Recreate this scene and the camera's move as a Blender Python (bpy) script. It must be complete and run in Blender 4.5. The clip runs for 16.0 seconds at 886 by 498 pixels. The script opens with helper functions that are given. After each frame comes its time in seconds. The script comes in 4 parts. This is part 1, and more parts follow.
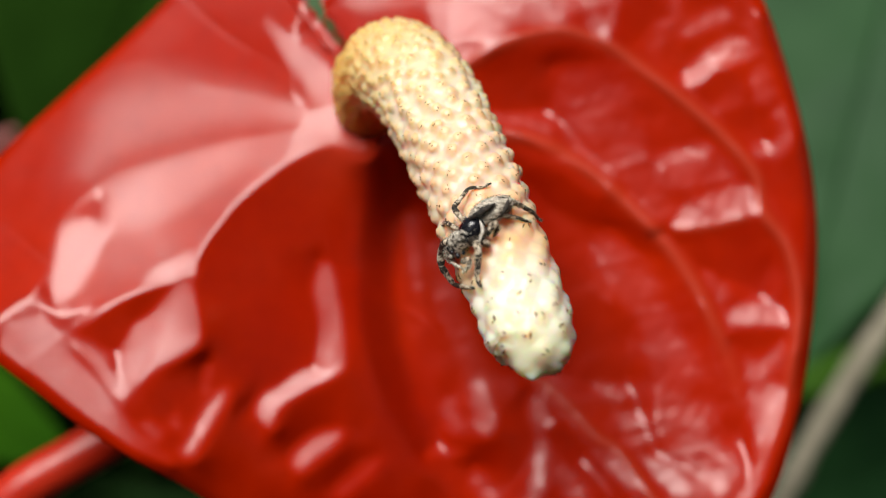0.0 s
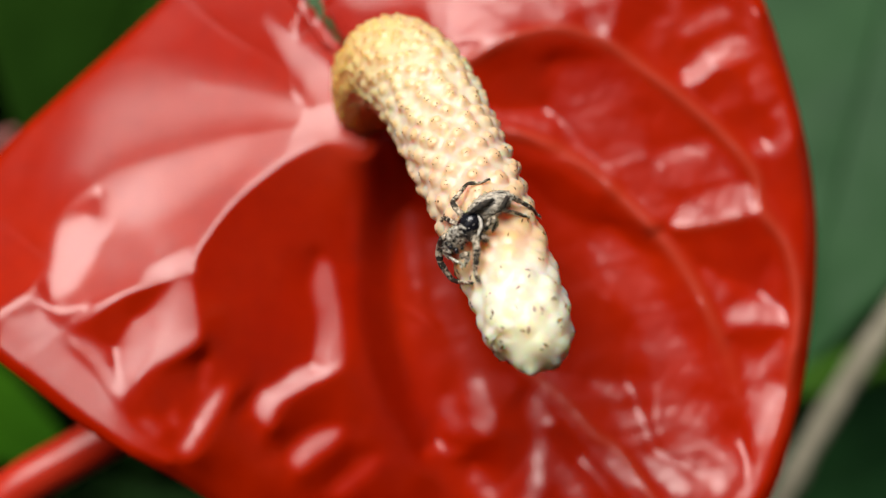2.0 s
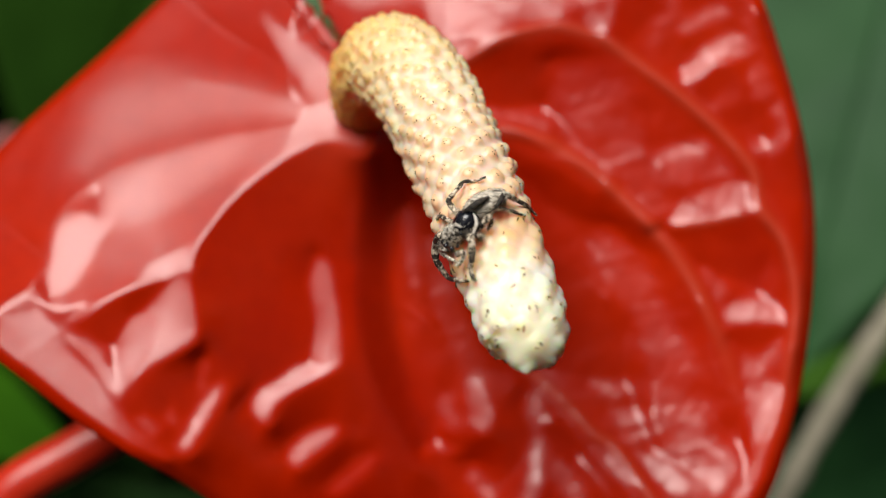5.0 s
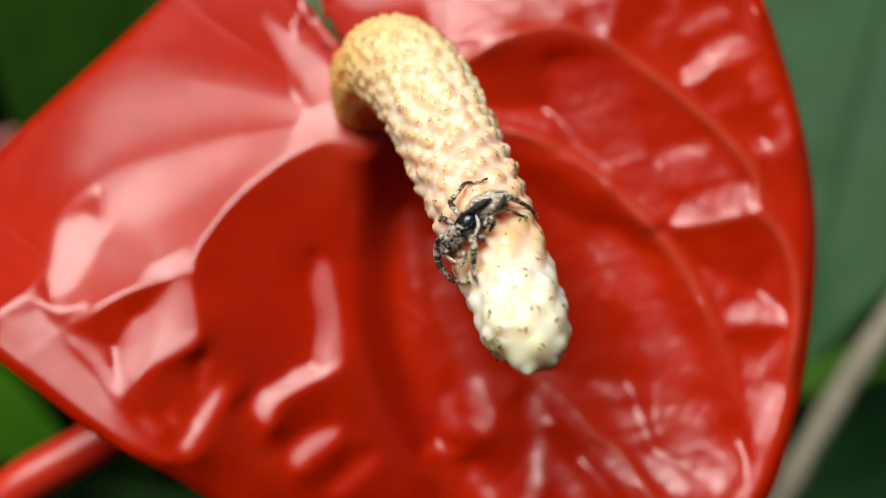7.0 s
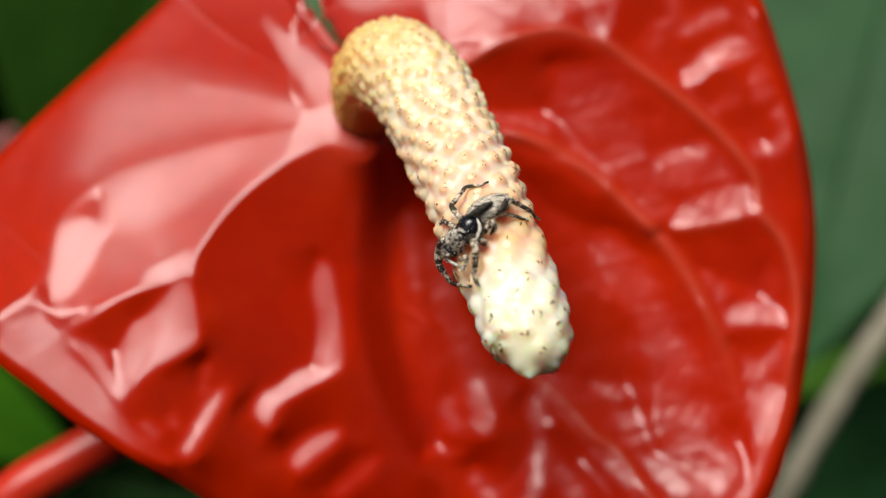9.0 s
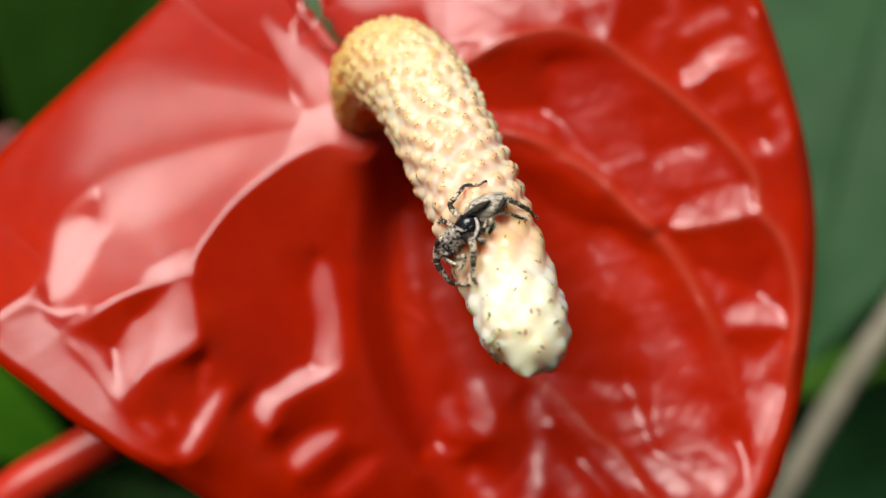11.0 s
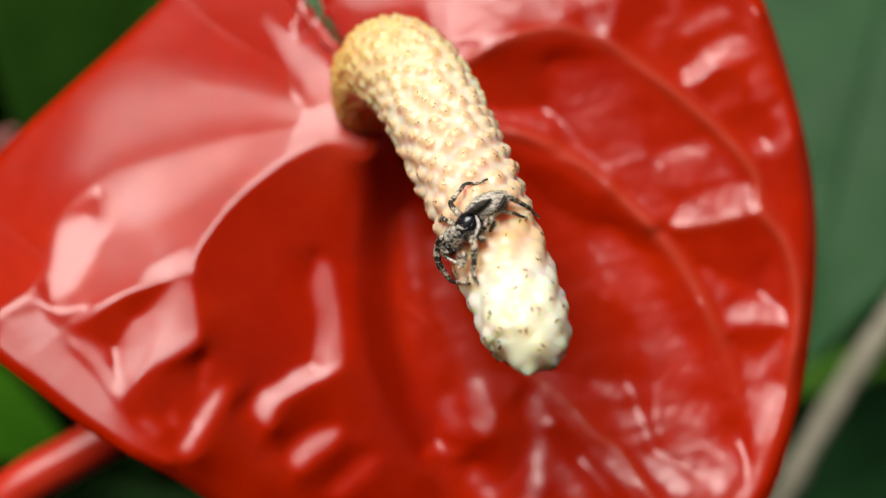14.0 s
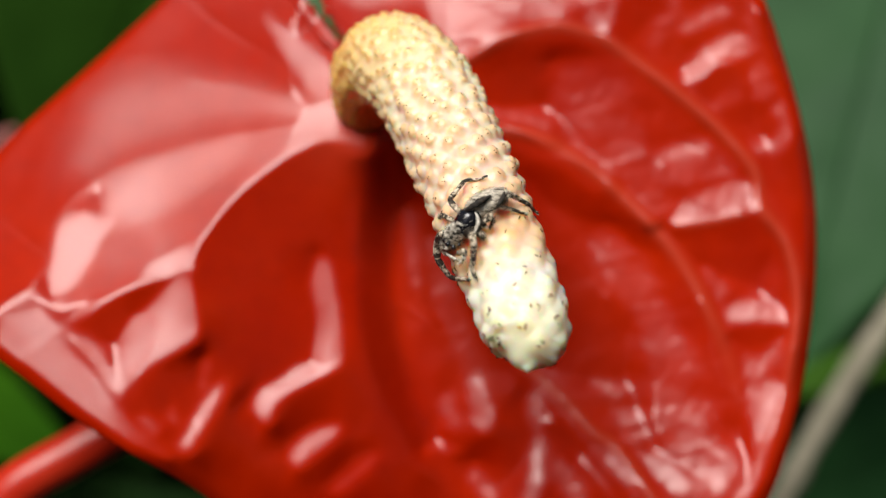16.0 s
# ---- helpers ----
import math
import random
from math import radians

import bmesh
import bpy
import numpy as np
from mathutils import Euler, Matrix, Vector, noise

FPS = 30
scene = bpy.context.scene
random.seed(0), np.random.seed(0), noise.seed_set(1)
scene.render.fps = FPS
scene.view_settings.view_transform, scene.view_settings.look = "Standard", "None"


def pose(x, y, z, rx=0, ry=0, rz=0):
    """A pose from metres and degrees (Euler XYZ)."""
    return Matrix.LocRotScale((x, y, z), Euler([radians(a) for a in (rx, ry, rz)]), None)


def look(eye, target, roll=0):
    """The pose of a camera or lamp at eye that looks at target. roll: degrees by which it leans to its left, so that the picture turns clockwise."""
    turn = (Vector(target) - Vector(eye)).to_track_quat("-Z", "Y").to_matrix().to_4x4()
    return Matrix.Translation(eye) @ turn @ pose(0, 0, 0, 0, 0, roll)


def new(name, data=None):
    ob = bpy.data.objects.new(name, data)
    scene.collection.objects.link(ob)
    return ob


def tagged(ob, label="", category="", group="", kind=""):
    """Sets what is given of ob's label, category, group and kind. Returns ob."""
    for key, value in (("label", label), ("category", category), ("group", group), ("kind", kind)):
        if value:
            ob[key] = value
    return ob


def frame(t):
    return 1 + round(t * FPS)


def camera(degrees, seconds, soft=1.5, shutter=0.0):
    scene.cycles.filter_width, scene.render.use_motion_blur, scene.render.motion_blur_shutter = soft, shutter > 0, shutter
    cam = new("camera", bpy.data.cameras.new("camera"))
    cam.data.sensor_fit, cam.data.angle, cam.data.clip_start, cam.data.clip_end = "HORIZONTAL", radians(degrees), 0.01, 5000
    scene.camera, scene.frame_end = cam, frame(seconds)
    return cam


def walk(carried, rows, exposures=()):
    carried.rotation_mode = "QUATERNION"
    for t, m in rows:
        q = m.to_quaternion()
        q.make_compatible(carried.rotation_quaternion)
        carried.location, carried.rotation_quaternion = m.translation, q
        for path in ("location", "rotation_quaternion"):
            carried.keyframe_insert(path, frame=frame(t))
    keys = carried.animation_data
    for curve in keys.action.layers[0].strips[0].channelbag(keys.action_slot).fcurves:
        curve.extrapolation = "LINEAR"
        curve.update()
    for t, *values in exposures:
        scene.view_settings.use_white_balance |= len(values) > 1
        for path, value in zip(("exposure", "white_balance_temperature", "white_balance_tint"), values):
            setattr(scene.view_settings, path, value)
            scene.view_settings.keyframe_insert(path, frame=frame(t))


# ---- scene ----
from mathutils.bvhtree import BVHTree

# The camera stands still; the flower sways a little in the air.
FOV = 40.0
LOOK_DOWN = 25.0
EYE = (0.0, 0.0, 0.62)
REACH = 0.150            # metres from the eye to the spathe's middle plane
cam = camera(FOV, 16.0, soft=0.65)
cam.data.dof.use_dof = True
cam.data.dof.focus_distance = 0.119
cam.data.dof.aperture_fstop = 12.0
VIEW = pose(*EYE, 90 - LOOK_DOWN, 0, 0)
walk(cam, [(0.0, VIEW), (16.0, VIEW)], exposures=[(0.0, 0.08, 6800, 9), (2.5, 0.06, 6800, 9), (4.0, 0.06, 6800, 9), (6.5, 0.13, 6800, 9), (8.0, 0.13, 6800, 9), (16.0, 0.13, 6800, 9)])

# ---- light: a bright overcast sky, open above and behind the eye ----
world = bpy.data.worlds.new("sky")
scene.world = world
world.use_nodes = True
wn = world.node_tree.nodes
sky = wn.new("ShaderNodeTexSky")
sky.sky_type, sky.sun_disc = "NISHITA", False
sky.sun_elevation, sky.sun_rotation = radians(60.6), radians(-145.1)
sky.air_density, sky.dust_density = 1.0, 0.6
wn["Background"].inputs["Strength"].default_value = 0.05
world.node_tree.links.new(sky.outputs[0], wn["Background"].inputs["Color"])
sun_data = bpy.data.lights.new("sun", "SUN")
sun_data.energy, sun_data.angle, sun_data.color = 4.4, radians(37), (1.0, 0.985, 0.97)
sun = new("sun", sun_data)
sun.matrix_world = look((-0.560, -0.674, 2.293), (0, 0.13, 0.55))


# ---- materials ----
def shader(name, base, rough=0.5, spec=0.5):
    m = bpy.data.materials.new(name)
    m.use_nodes = True
    p = m.node_tree.nodes["Principled BSDF"]
    p.inputs["Base Color"].default_value = (*base, 1)
    p.inputs["Roughness"].default_value = rough
    p.inputs["Specular IOR Level"].default_value = spec
    return m, m.node_tree, p


def node(tree, kind, **values):
    n = tree.nodes.new(kind)
    for key, value in values.items():
        n.inputs[key].default_value = value
    return n


def ramp(tree, source, stops):
    r = tree.nodes.new("ShaderNodeValToRGB")
    while len(r.color_ramp.elements) < len(stops):
        r.color_ramp.elements.new(0.5)
    for e, (at_, c) in zip(r.color_ramp.elements, stops):
        e.position, e.color = at_, (*c, 1)
    tree.links.new(source, r.inputs[0])
    return r


def mix(tree, kind, fac, a, b):
    n = tree.nodes.new("ShaderNodeMix")
    n.data_type, n.blend_type = "RGBA", kind
    if isinstance(fac, float):
        n.inputs[0].default_value = fac
    else:
        tree.links.new(fac, n.inputs[0])
    for k, s in ((6, a), (7, b)):
        if isinstance(s, tuple):
            n.inputs[k].default_value = (*s, 1)
        else:
            tree.links.new(s, n.inputs[k])
    return n.outputs[2]


def coords(tree):
    return tree.nodes.new("ShaderNodeTexCoord").outputs["Object"]


def bump(tree, p, height, strength, distance):
    b = node(tree, "ShaderNodeBump", Strength=strength, Distance=distance)
    tree.links.new(height, b.inputs["Height"])
    tree.links.new(b.outputs[0], p.inputs["Normal"])


def noise_tex(tree, vec, scale, detail=3.0):
    n = node(tree, "ShaderNodeTexNoise", Scale=scale, Detail=detail)
    tree.links.new(vec, n.inputs["Vector"])
    return n.outputs["Fac"]


def red_spathe():
    m, t, p = shader("red_spathe", (0.5, 0.01, 0.003), 0.2, 0.46)
    v = coords(t)
    blotch = ramp(t, noise_tex(t, v, 60), ((0.3, (0.335, 0.0080, 0.0001)), (0.7, (0.42, 0.0145, 0.0002))))
    fine = ramp(t, noise_tex(t, v, 420, 6), ((0.32, (0.95, 0.93, 0.93)), (0.62, (1.03, 1.03, 1.03))))
    blotch = mix(t, "MULTIPLY", 1.0, blotch.outputs[0], fine.outputs[0])
    vein = t.nodes.new("ShaderNodeAttribute")
    vein.attribute_name = "vein"
    col = mix(t, "MIX", vein.outputs["Fac"], blotch, (0.45, 0.055, 0.025))
    t.links.new(col, p.inputs["Base Color"])
    r = ramp(t, noise_tex(t, v, 260), ((0.3, (0.23, 0.23, 0.23)), (0.7, (0.27, 0.27, 0.27))))
    t.links.new(r.outputs[0], p.inputs["Roughness"])
    bump(t, p, noise_tex(t, v, 900, 3), 0.06, 0.0003)
    return m


def along_material(name, stops, rough, crown=None, juicy=0.8):
    m, t, p = shader(name, (0.8, 0.7, 0.5), rough, 0.5)
    a = t.nodes.new("ShaderNodeAttribute")
    a.attribute_name = "along"
    col = ramp(t, a.outputs["Fac"], stops).outputs[0]
    if crown:
        c = t.nodes.new("ShaderNodeAttribute")
        c.attribute_name = "crown"
        col = mix(t, "MIX", c.outputs["Fac"], col, ramp(t, a.outputs["Fac"], crown).outputs[0])
    info = t.nodes.new("ShaderNodeObjectInfo")
    isle = t.nodes.new("ShaderNodeNewGeometry")
    add = t.nodes.new("ShaderNodeMath")
    add.operation = "ADD"
    t.links.new(info.outputs["Random"], add.inputs[0])
    t.links.new(isle.outputs["Random Per Island"], add.inputs[1])
    half = t.nodes.new("ShaderNodeMath")
    half.operation = "FRACT"
    t.links.new(add.outputs[0], half.inputs[0])
    tone = ramp(t, half.outputs[0], ((0.0, (0.92, 0.84, 0.74)), (0.5, (1.0, 0.97, 0.94)), (1.0, (1.0, 1.0, 1.0))))
    col = mix(t, "MULTIPLY", 0.8, col, tone.outputs[0])
    t.links.new(col, p.inputs["Base Color"])
    p.inputs["Subsurface Weight"].default_value = juicy
    p.inputs["Subsurface Radius"].default_value = (1.0, 0.6, 0.35)
    p.inputs["Subsurface Scale"].default_value = 0.0026
    bump(t, p, noise_tex(t, coords(t), 2500), 0.2, 0.0001)
    return m


def mottled(name, dark, light, scale, rough, spec=0.4, relief=0.0, depth=0.001):
    m, t, p = shader(name, dark, rough, spec)
    v = coords(t)
    c = ramp(t, noise_tex(t, v, scale, 5), ((0.32, dark), (0.68, light)))
    t.links.new(c.outputs[0], p.inputs["Base Color"])
    if relief:
        bump(t, p, noise_tex(t, v, scale * 3, 4), relief, depth)
    return m


RED = red_spathe()
RED_STEM = mottled("red_stem", (0.42, 0.014, 0.004), (0.52, 0.028, 0.010), 90, 0.32, 0.4, 0.1)
NUB_TONES = (
    (0.0, (0.72, 0.36, 0.06)), (0.22, (0.90, 0.52, 0.14)), (0.42, (0.96, 0.65, 0.25)), (0.66, (0.96, 0.58, 0.30)),
    (0.80, (0.94, 0.60, 0.32)), (0.88, (0.93, 0.89, 0.72)), (0.93, (0.91, 0.87, 0.64)), (1.0, (0.88, 0.84, 0.56)))
FLESH_TONES = (
    (0.0, (0.66, 0.31, 0.05)), (0.22, (0.95, 0.60, 0.20)), (0.33, (0.97, 0.74, 0.42)), (0.45, (0.98, 0.83, 0.66)), (0.66, (0.97, 0.75, 0.60)),
    (0.79, (0.97, 0.66, 0.44)), (0.87, (0.96, 0.95, 0.86)), (0.93, (0.95, 0.95, 0.80)), (1.0, (0.88, 0.88, 0.64)))
FLESH = along_material("spadix_flesh", FLESH_TONES, 0.32, NUB_TONES, 1.0)
FLORET = along_material("floret_crown", FLESH_TONES, 0.35, NUB_TONES, 0.0)
STIGMA = mottled("dry_stigma", (0.10, 0.04, 0.012), (0.26, 0.12, 0.03), 2000, 0.6)
LEAF = mottled("green_leaf", (0.012, 0.053, 0.013), (0.018, 0.070, 0.018), 40, 0.6, 0.2, 0.2, 0.002)
# Green darkened to look shaded; the shade is in the colour.
LEAF_HALF_SHADE = mottled("half_shade_leaf", (0.011, 0.038, 0.003), (0.018, 0.054, 0.005), 30, 0.85, 0.04, 0.2, 0.002)
# Near-black green that holds the deep shade behind the flower.
LEAF_SHADE = mottled("deep_shade_leaf", (0.004, 0.017, 0.002), (0.008, 0.028, 0.003), 30, 0.65, 0.1, 0.2, 0.002)
# Lighter copy of the leaf green, with the light put into the colour.
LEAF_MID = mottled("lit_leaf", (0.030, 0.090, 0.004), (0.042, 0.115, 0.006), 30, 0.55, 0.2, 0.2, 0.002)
LEAF_LOW = mottled("grass_green_leaf", (0.014, 0.060, 0.002), (0.024, 0.085, 0.003), 30, 0.85, 0.04, 0.2, 0.002)
# Green lightened to make up for the flower's shadow on the leaf.
LEAF_LIGHT = mottled("lightened_leaf", (0.020, 0.070, 0.010), (0.03, 0.09, 0.014), 40, 0.55, 0.25)
BARK = mottled("dry_twig_bark", (0.19, 0.17, 0.12), (0.30, 0.27, 0.20), 220, 0.8, 0.2, 0.5, 0.002)
SOIL = mottled("soil", (0.02, 0.015, 0.01), (0.05, 0.04, 0.025), 25, 0.95, 0.1, 0.8, 0.02)
PINK = mottled("pink_spathe", (0.62, 0.22, 0.2), (0.7, 0.32, 0.28), 60, 0.4)


# ---- mesh helpers ----
def part(name, bm, material, parent=None, label=""):
    me = bpy.data.meshes.new(name)
    bm.to_mesh(me)
    bm.free()
    return finish(name, me, material, parent, label)


def finish(name, me, material, parent=None, label=""):
    for m in (material if isinstance(material, (list, tuple)) else (material,)):
        me.materials.append(m)
    me.polygons.foreach_set("use_smooth", [True] * len(me.polygons))
    ob = new(name, me)
    ob.parent = parent
    return tagged(ob, label)


def smooth_path(points, steps):
    """Catmull-Rom through the rows of points."""
    p = np.array(points, float)
    p = np.vstack((2 * p[0] - p[1], p, 2 * p[-1] - p[-2]))
    out = []
    for i in range(1, len(p) - 2):
        for s in np.linspace(0, 1, steps, endpoint=False):
            a, b, c, d = p[i - 1:i + 3]
            out.append(0.5 * (2 * b + (c - a) * s + (2 * a - 5 * b + 4 * c - d) * s * s + (3 * b - a - 3 * c + d) * s ** 3))
    out.append(p[-2])
    return np.array(out)


def tube(bm, centres, radii, sides=12, caps=True, mat=0):
    """A tube along centres (n x 3) with a radius at each. Returns the frames."""
    c = np.array(centres, float)
    tang = np.gradient(c, axis=0)
    tang /= np.linalg.norm(tang, axis=1)[:, None]
    up = np.cross(tang[0], (0.3, 0.2, 1.0))
    up /= np.linalg.norm(up)
    rings, frames = [], []
    for i in range(len(c)):
        up = up - tang[i] * np.dot(up, tang[i])
        up /= np.linalg.norm(up)
        side = np.cross(tang[i], up)
        frames.append((c[i], tang[i], up.copy(), side))
        ring = []
        for k in range(sides):
            a = 2 * math.pi * k / sides
            ring.append(bm.verts.new(c[i] + radii[i] * (up * math.cos(a) + side * math.sin(a))))
        rings.append(ring)
    for a, b in zip(rings, rings[1:]):
        for k in range(sides):
            f = bm.faces.new((a[k], a[(k + 1) % sides], b[(k + 1) % sides], b[k]))
            f.material_index = mat
    if caps:
        bm.faces.new(rings[0][::-1]).material_index = mat
        bm.faces.new(rings[-1]).material_index = mat
    return frames


# ---- plan of the flower: millimetres on the spathe's plane as the camera sees it, x to the right, y up, w towards the eye ----
FLOWER = VIEW @ pose(0, 0, -REACH)
DEPTH = REACH * 1000


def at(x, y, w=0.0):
    # w slides the point along the camera's ray, so its place in view stays
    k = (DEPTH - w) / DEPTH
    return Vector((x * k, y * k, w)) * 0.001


# ---- spathe ----
TO_SKY = np.array((-0.28, 0.62, 0.733))   # towards the middle of the bright sky, in the flower's own space
HEART = (-6.5, 16.4)
OUTLINE = [
    (-14.3, 24.7), (-18.3, 30.4), (-21.1, 34.9), (-24.0, 37.7), (-29.2, 35.9), (-34.7, 30.4), (-41.4, 24.1), (-47.6, 18.5), (-54.6, 11.8), (-59.8, 4.2),
    (-61.2, -4.1), (-58.4, -11.1), (-54.6, -14.4), (-50.4, -17.6), (-45.5, -21.4), (-39.3, -25.4), (-30.9, -30.0), (-21.2, -36.8), (-10.0, -45.9), (1.1, -54.2),
    (13.6, -52.2), (28.3, -43.8), (36.6, -36.1), (40.7, -29.9), (43.5, -20.8), (45.1, -11.8), (45.9, -2.7), (45.7, 6.3), (44.3, 14.7),
    (41.9, 23.4), (39.1, 31.1), (34.5, 38.7), (25.5, 46.7), (12.3, 50.2), (0.4, 45.3), (-8.6, 37.0), (-15.2, 31.3), (-11.6, 25.8),
]
# Folds: their line, the height of the crest, how far its left and right flanks (along the line) reach
LEFT_FOLDS = []
LEFT_FOLDS.append((((-12.8, 14.6), (-24.7, 13.2), (-34.4, 11.2), (-42.8, 7.4), (-48.3, 1.1), (-51.1, -5.5)), 0.12, 3.0, 8.0))
LEFT_FOLDS.append((((-13.5, 12.0), (-21.9, 8.4), (-27.4, 2.9), (-30.6, -2.7), (-30.1, -9.7), (-27.3, -17.3), (-24.7, -25.0), (-18.4, -34.1)), 1.2, 8.0, 3.2))
LEFT_FOLDS.append((((-32.0, -3.7), (-39.6, -5.6), (-46.8, -10.0), (-51.8, -12.8)), 0.9, 1.8, 4.5))
LEFT_FOLDS.append((((-30.1, -11.8), (-34.4, -14.9), (-38.2, -19.1), (-38.4, -22.9), (-34.4, -27.8), (-30.2, -32.0)), 0.9, 2.6, 4.0))
LEFT_FOLDS.append((((-12.0, 9.8), (-12.5, 0.8), (-12.1, -8.3), (-12.5, -14.6), (-9.3, -22.2), (-4.5, -32.0)), 0.4, 2.6, 2.2))
LEFT_FOLDS.append((((-12.8, -14.9), (-17.0, -17.3), (-19.8, -19.8), (-21.3, -22.9), (-18.4, -27.8)), 0.65, 2.0, 2.0))
RIGHT_FOLDS = []
RIGHT_FOLDS.append((((-1.0, 20.3), (3.2, 22.9), (8.1, 25.7), (13.6, 26.9), (19.2, 25.4), (24.8, 21.7), (32.5, 15.4), (37.7, 9.5), (39.1, 4.9), (42.3, -0.3), (43.5, -6.9), (42.6, -14.6), (40.9, -22.2), (36.6, -30.9)), 0.85, 3.4, 2.2))
RIGHT_FOLDS.append((((2.5, 14.6), (6.7, 14.0), (12.3, 12.7), (19.2, 8.3), (26.5, 1.1), (31.1, -5.2), (35.2, -13.9), (37.0, -20.8), (37.3, -28.5)), 0.65, 2.4, 2.4))
RIGHT_FOLDS.append((((4.6, -10.4), (8.1, -13.9), (13.6, -18.0), (18.5, -23.3), (21.4, -25.0), (25.5, -30.6), (29.7, -38.2)), 0.6, 5.0, 2.2))
RIGHT_FOLDS.append((((34.9, 33.5), (37.3, 26.5), (39.1, 20.3)), 0.5, 1.2, 1.6))
GROOVES = [
    (((-6.5, 13.3), (-6.5, 5.6), (-6.5, -2.7), (-5.0, -13.9), (-2.2, -23.6), (0.8, -32.0), (2.5, -49.4)), -4.6, 4.6, 4.4),
]
# Thin raised veins: line, height, half width
VEINS = []
VEINS.append((((-3.1, 18.9), (3.2, 23.1), (8.1, 25.8), (13.6, 27.1), (19.2, 25.7), (24.8, 22.0), (32.5, 15.7), (38.0, 9.8), (39.1, 4.9), (42.3, 0.1), (43.6, -6.9), (42.8, -14.6), (40.9, -22.2), (36.6, -30.9)), 0.35, 0.75))
VEINS.append((((-4.5, 15.3), (6.7, 14.3), (12.3, 13.1), (19.2, 8.6), (26.5, 1.5), (31.1, -4.8), (35.2, -13.9), (37.0, -20.8)), 0.35, 0.8))
VEINS.append((((8.1, -13.2), (13.6, -17.7), (18.5, -22.9), (21.4, -24.8), (25.5, -30.6), (29.7, -38.2)), 0.3, 0.6))
VEINS.append((((28.6, 2.5), (33.1, 2.9), (39.1, 4.5)), 0.15, 0.4))


# Sheen and shade put into the sheet's shape to fit the camera's view: outline or line, share,
# softness or half width (mm); a later row lies over the earlier ones
LEFT_SHEEN = []
LEFT_SHEEN.append(("area", ((-30.9, -2.7), (-26.7, 5.6), (-15.6, 12.5), (-10.0, 13.3), (-6.5, 9.8), (-6.5, -2.7), (-4.5, -13.9), (1.1, -25.0), (3.9, -32.0), (-33.7, -32.0), (-37.2, -25.0), (-29.5, -18.0)), 0.003, 1.0, (0.45, -0.75)))
LEFT_SHEEN.append(("area", ((-75.5, -13.9), (-75.5, 48.1), (-33.7, 51.6), (-15.6, 48.1), (-14.6, 23.7), (-12.8, 14.7), (-21.2, 10.5), (-31.6, -2.7), (-44.2, -8.3), (-54.6, -10.4)), 0.01, 1.0, (-0.17, 0.36)))
LEFT_SHEEN.append(("area", ((-31.6, 26.5), (-24.0, 28.6), (-19.1, 24.4), (-15.6, 18.9), (-15.6, 16.4), (-19.8, 17.5), (-25.3, 19.2), (-31.6, 20.3), (-34.4, 23.1)), 0.003, 2.0, (-0.2, 0.42)))
LEFT_SHEEN.append(("streak", ((-30.9, 19.8), (-25.3, 18.9), (-19.8, 17.2), (-16.6, 16.5)), 0.237, 0.4, (-0.11, 0.22)))
LEFT_SHEEN.append(("area", ((-44.2, 14.3), (-42.4, 17.8), (-37.2, 20.6), (-30.2, 19.8), (-24.0, 18.7), (-19.8, 17.2), (-15.6, 16.1), (-19.8, 15.7), (-25.3, 15.3), (-31.6, 13.6), (-37.9, 11.6), (-42.1, 9.5), (-44.8, 9.8)), 0.218, 2.2, (-0.12, 0.24)))
LEFT_SHEEN.append(("area", ((-21.9, 28.3), (-19.8, 26.5), (-16.6, 24.4), (-13.9, 21.0), (-13.4, 17.1), (-15.3, 17.7), (-17.3, 20.3), (-19.4, 23.4)), 0.182, 0.45, (-0.05, 0.22)))
LEFT_SHEEN.append(("streak", ((-19.4, 29.7), (-16.3, 26.9), (-14.2, 24.1)), 0.006, 0.7, (-0.2, 0.34)))
LEFT_SHEEN.append(("streak", ((-16.6, 30.4), (-14.6, 27.2), (-13.4, 24.8)), 0.123, 0.25))
LEFT_SHEEN.append(("area", ((-12.8, 15.3), (-21.2, 14.3), (-28.1, 12.8), (-35.1, 11.0), (-40.3, 9.3), (-44.8, 6.2), (-47.1, 3.4), (-48.0, -0.6), (-48.3, -5.5), (-47.3, -8.3), (-42.1, -6.1), (-36.5, -4.1), (-31.3, -2.0), (-30.2, 1.1), (-26.7, 6.0), (-21.2, 10.2), (-15.6, 13.3)), 0.191, 0.25, (-0.14, 0.2)))
LEFT_SHEEN.append(("area", ((-25.3, 13.4), (-29.5, 12.5), (-35.1, 10.7), (-39.8, 9.1), (-41.2, 6.7), (-41.4, 3.9), (-40.3, 2.2), (-35.8, 2.9), (-31.6, 5.6), (-26.7, 8.8), (-24.0, 11.6)), 0.427, 0.9, (-0.11, 0.18)))
LEFT_SHEEN.append(("area", ((-38.9, 8.1), (-35.8, 9.5), (-34.4, 7.7), (-34.7, 4.6), (-38.6, 3.6), (-40.3, 4.6)), 0.583, 0.9, (-0.08, 0.13)))
LEFT_SHEEN.append(("area", ((-25.7, 10.5), (-21.2, 12.5), (-17.7, 13.0), (-19.8, 11.2), (-24.0, 8.4)), 0.246, 0.8, (-0.12, 0.19)))
LEFT_SHEEN.append(("area", ((-46.1, 4.4), (-44.2, 6.0), (-42.2, 7.2), (-41.6, 6.2), (-42.2, 3.4), (-44.2, 3.7)), 0.026, 0.4, (-0.15, 0.26)))
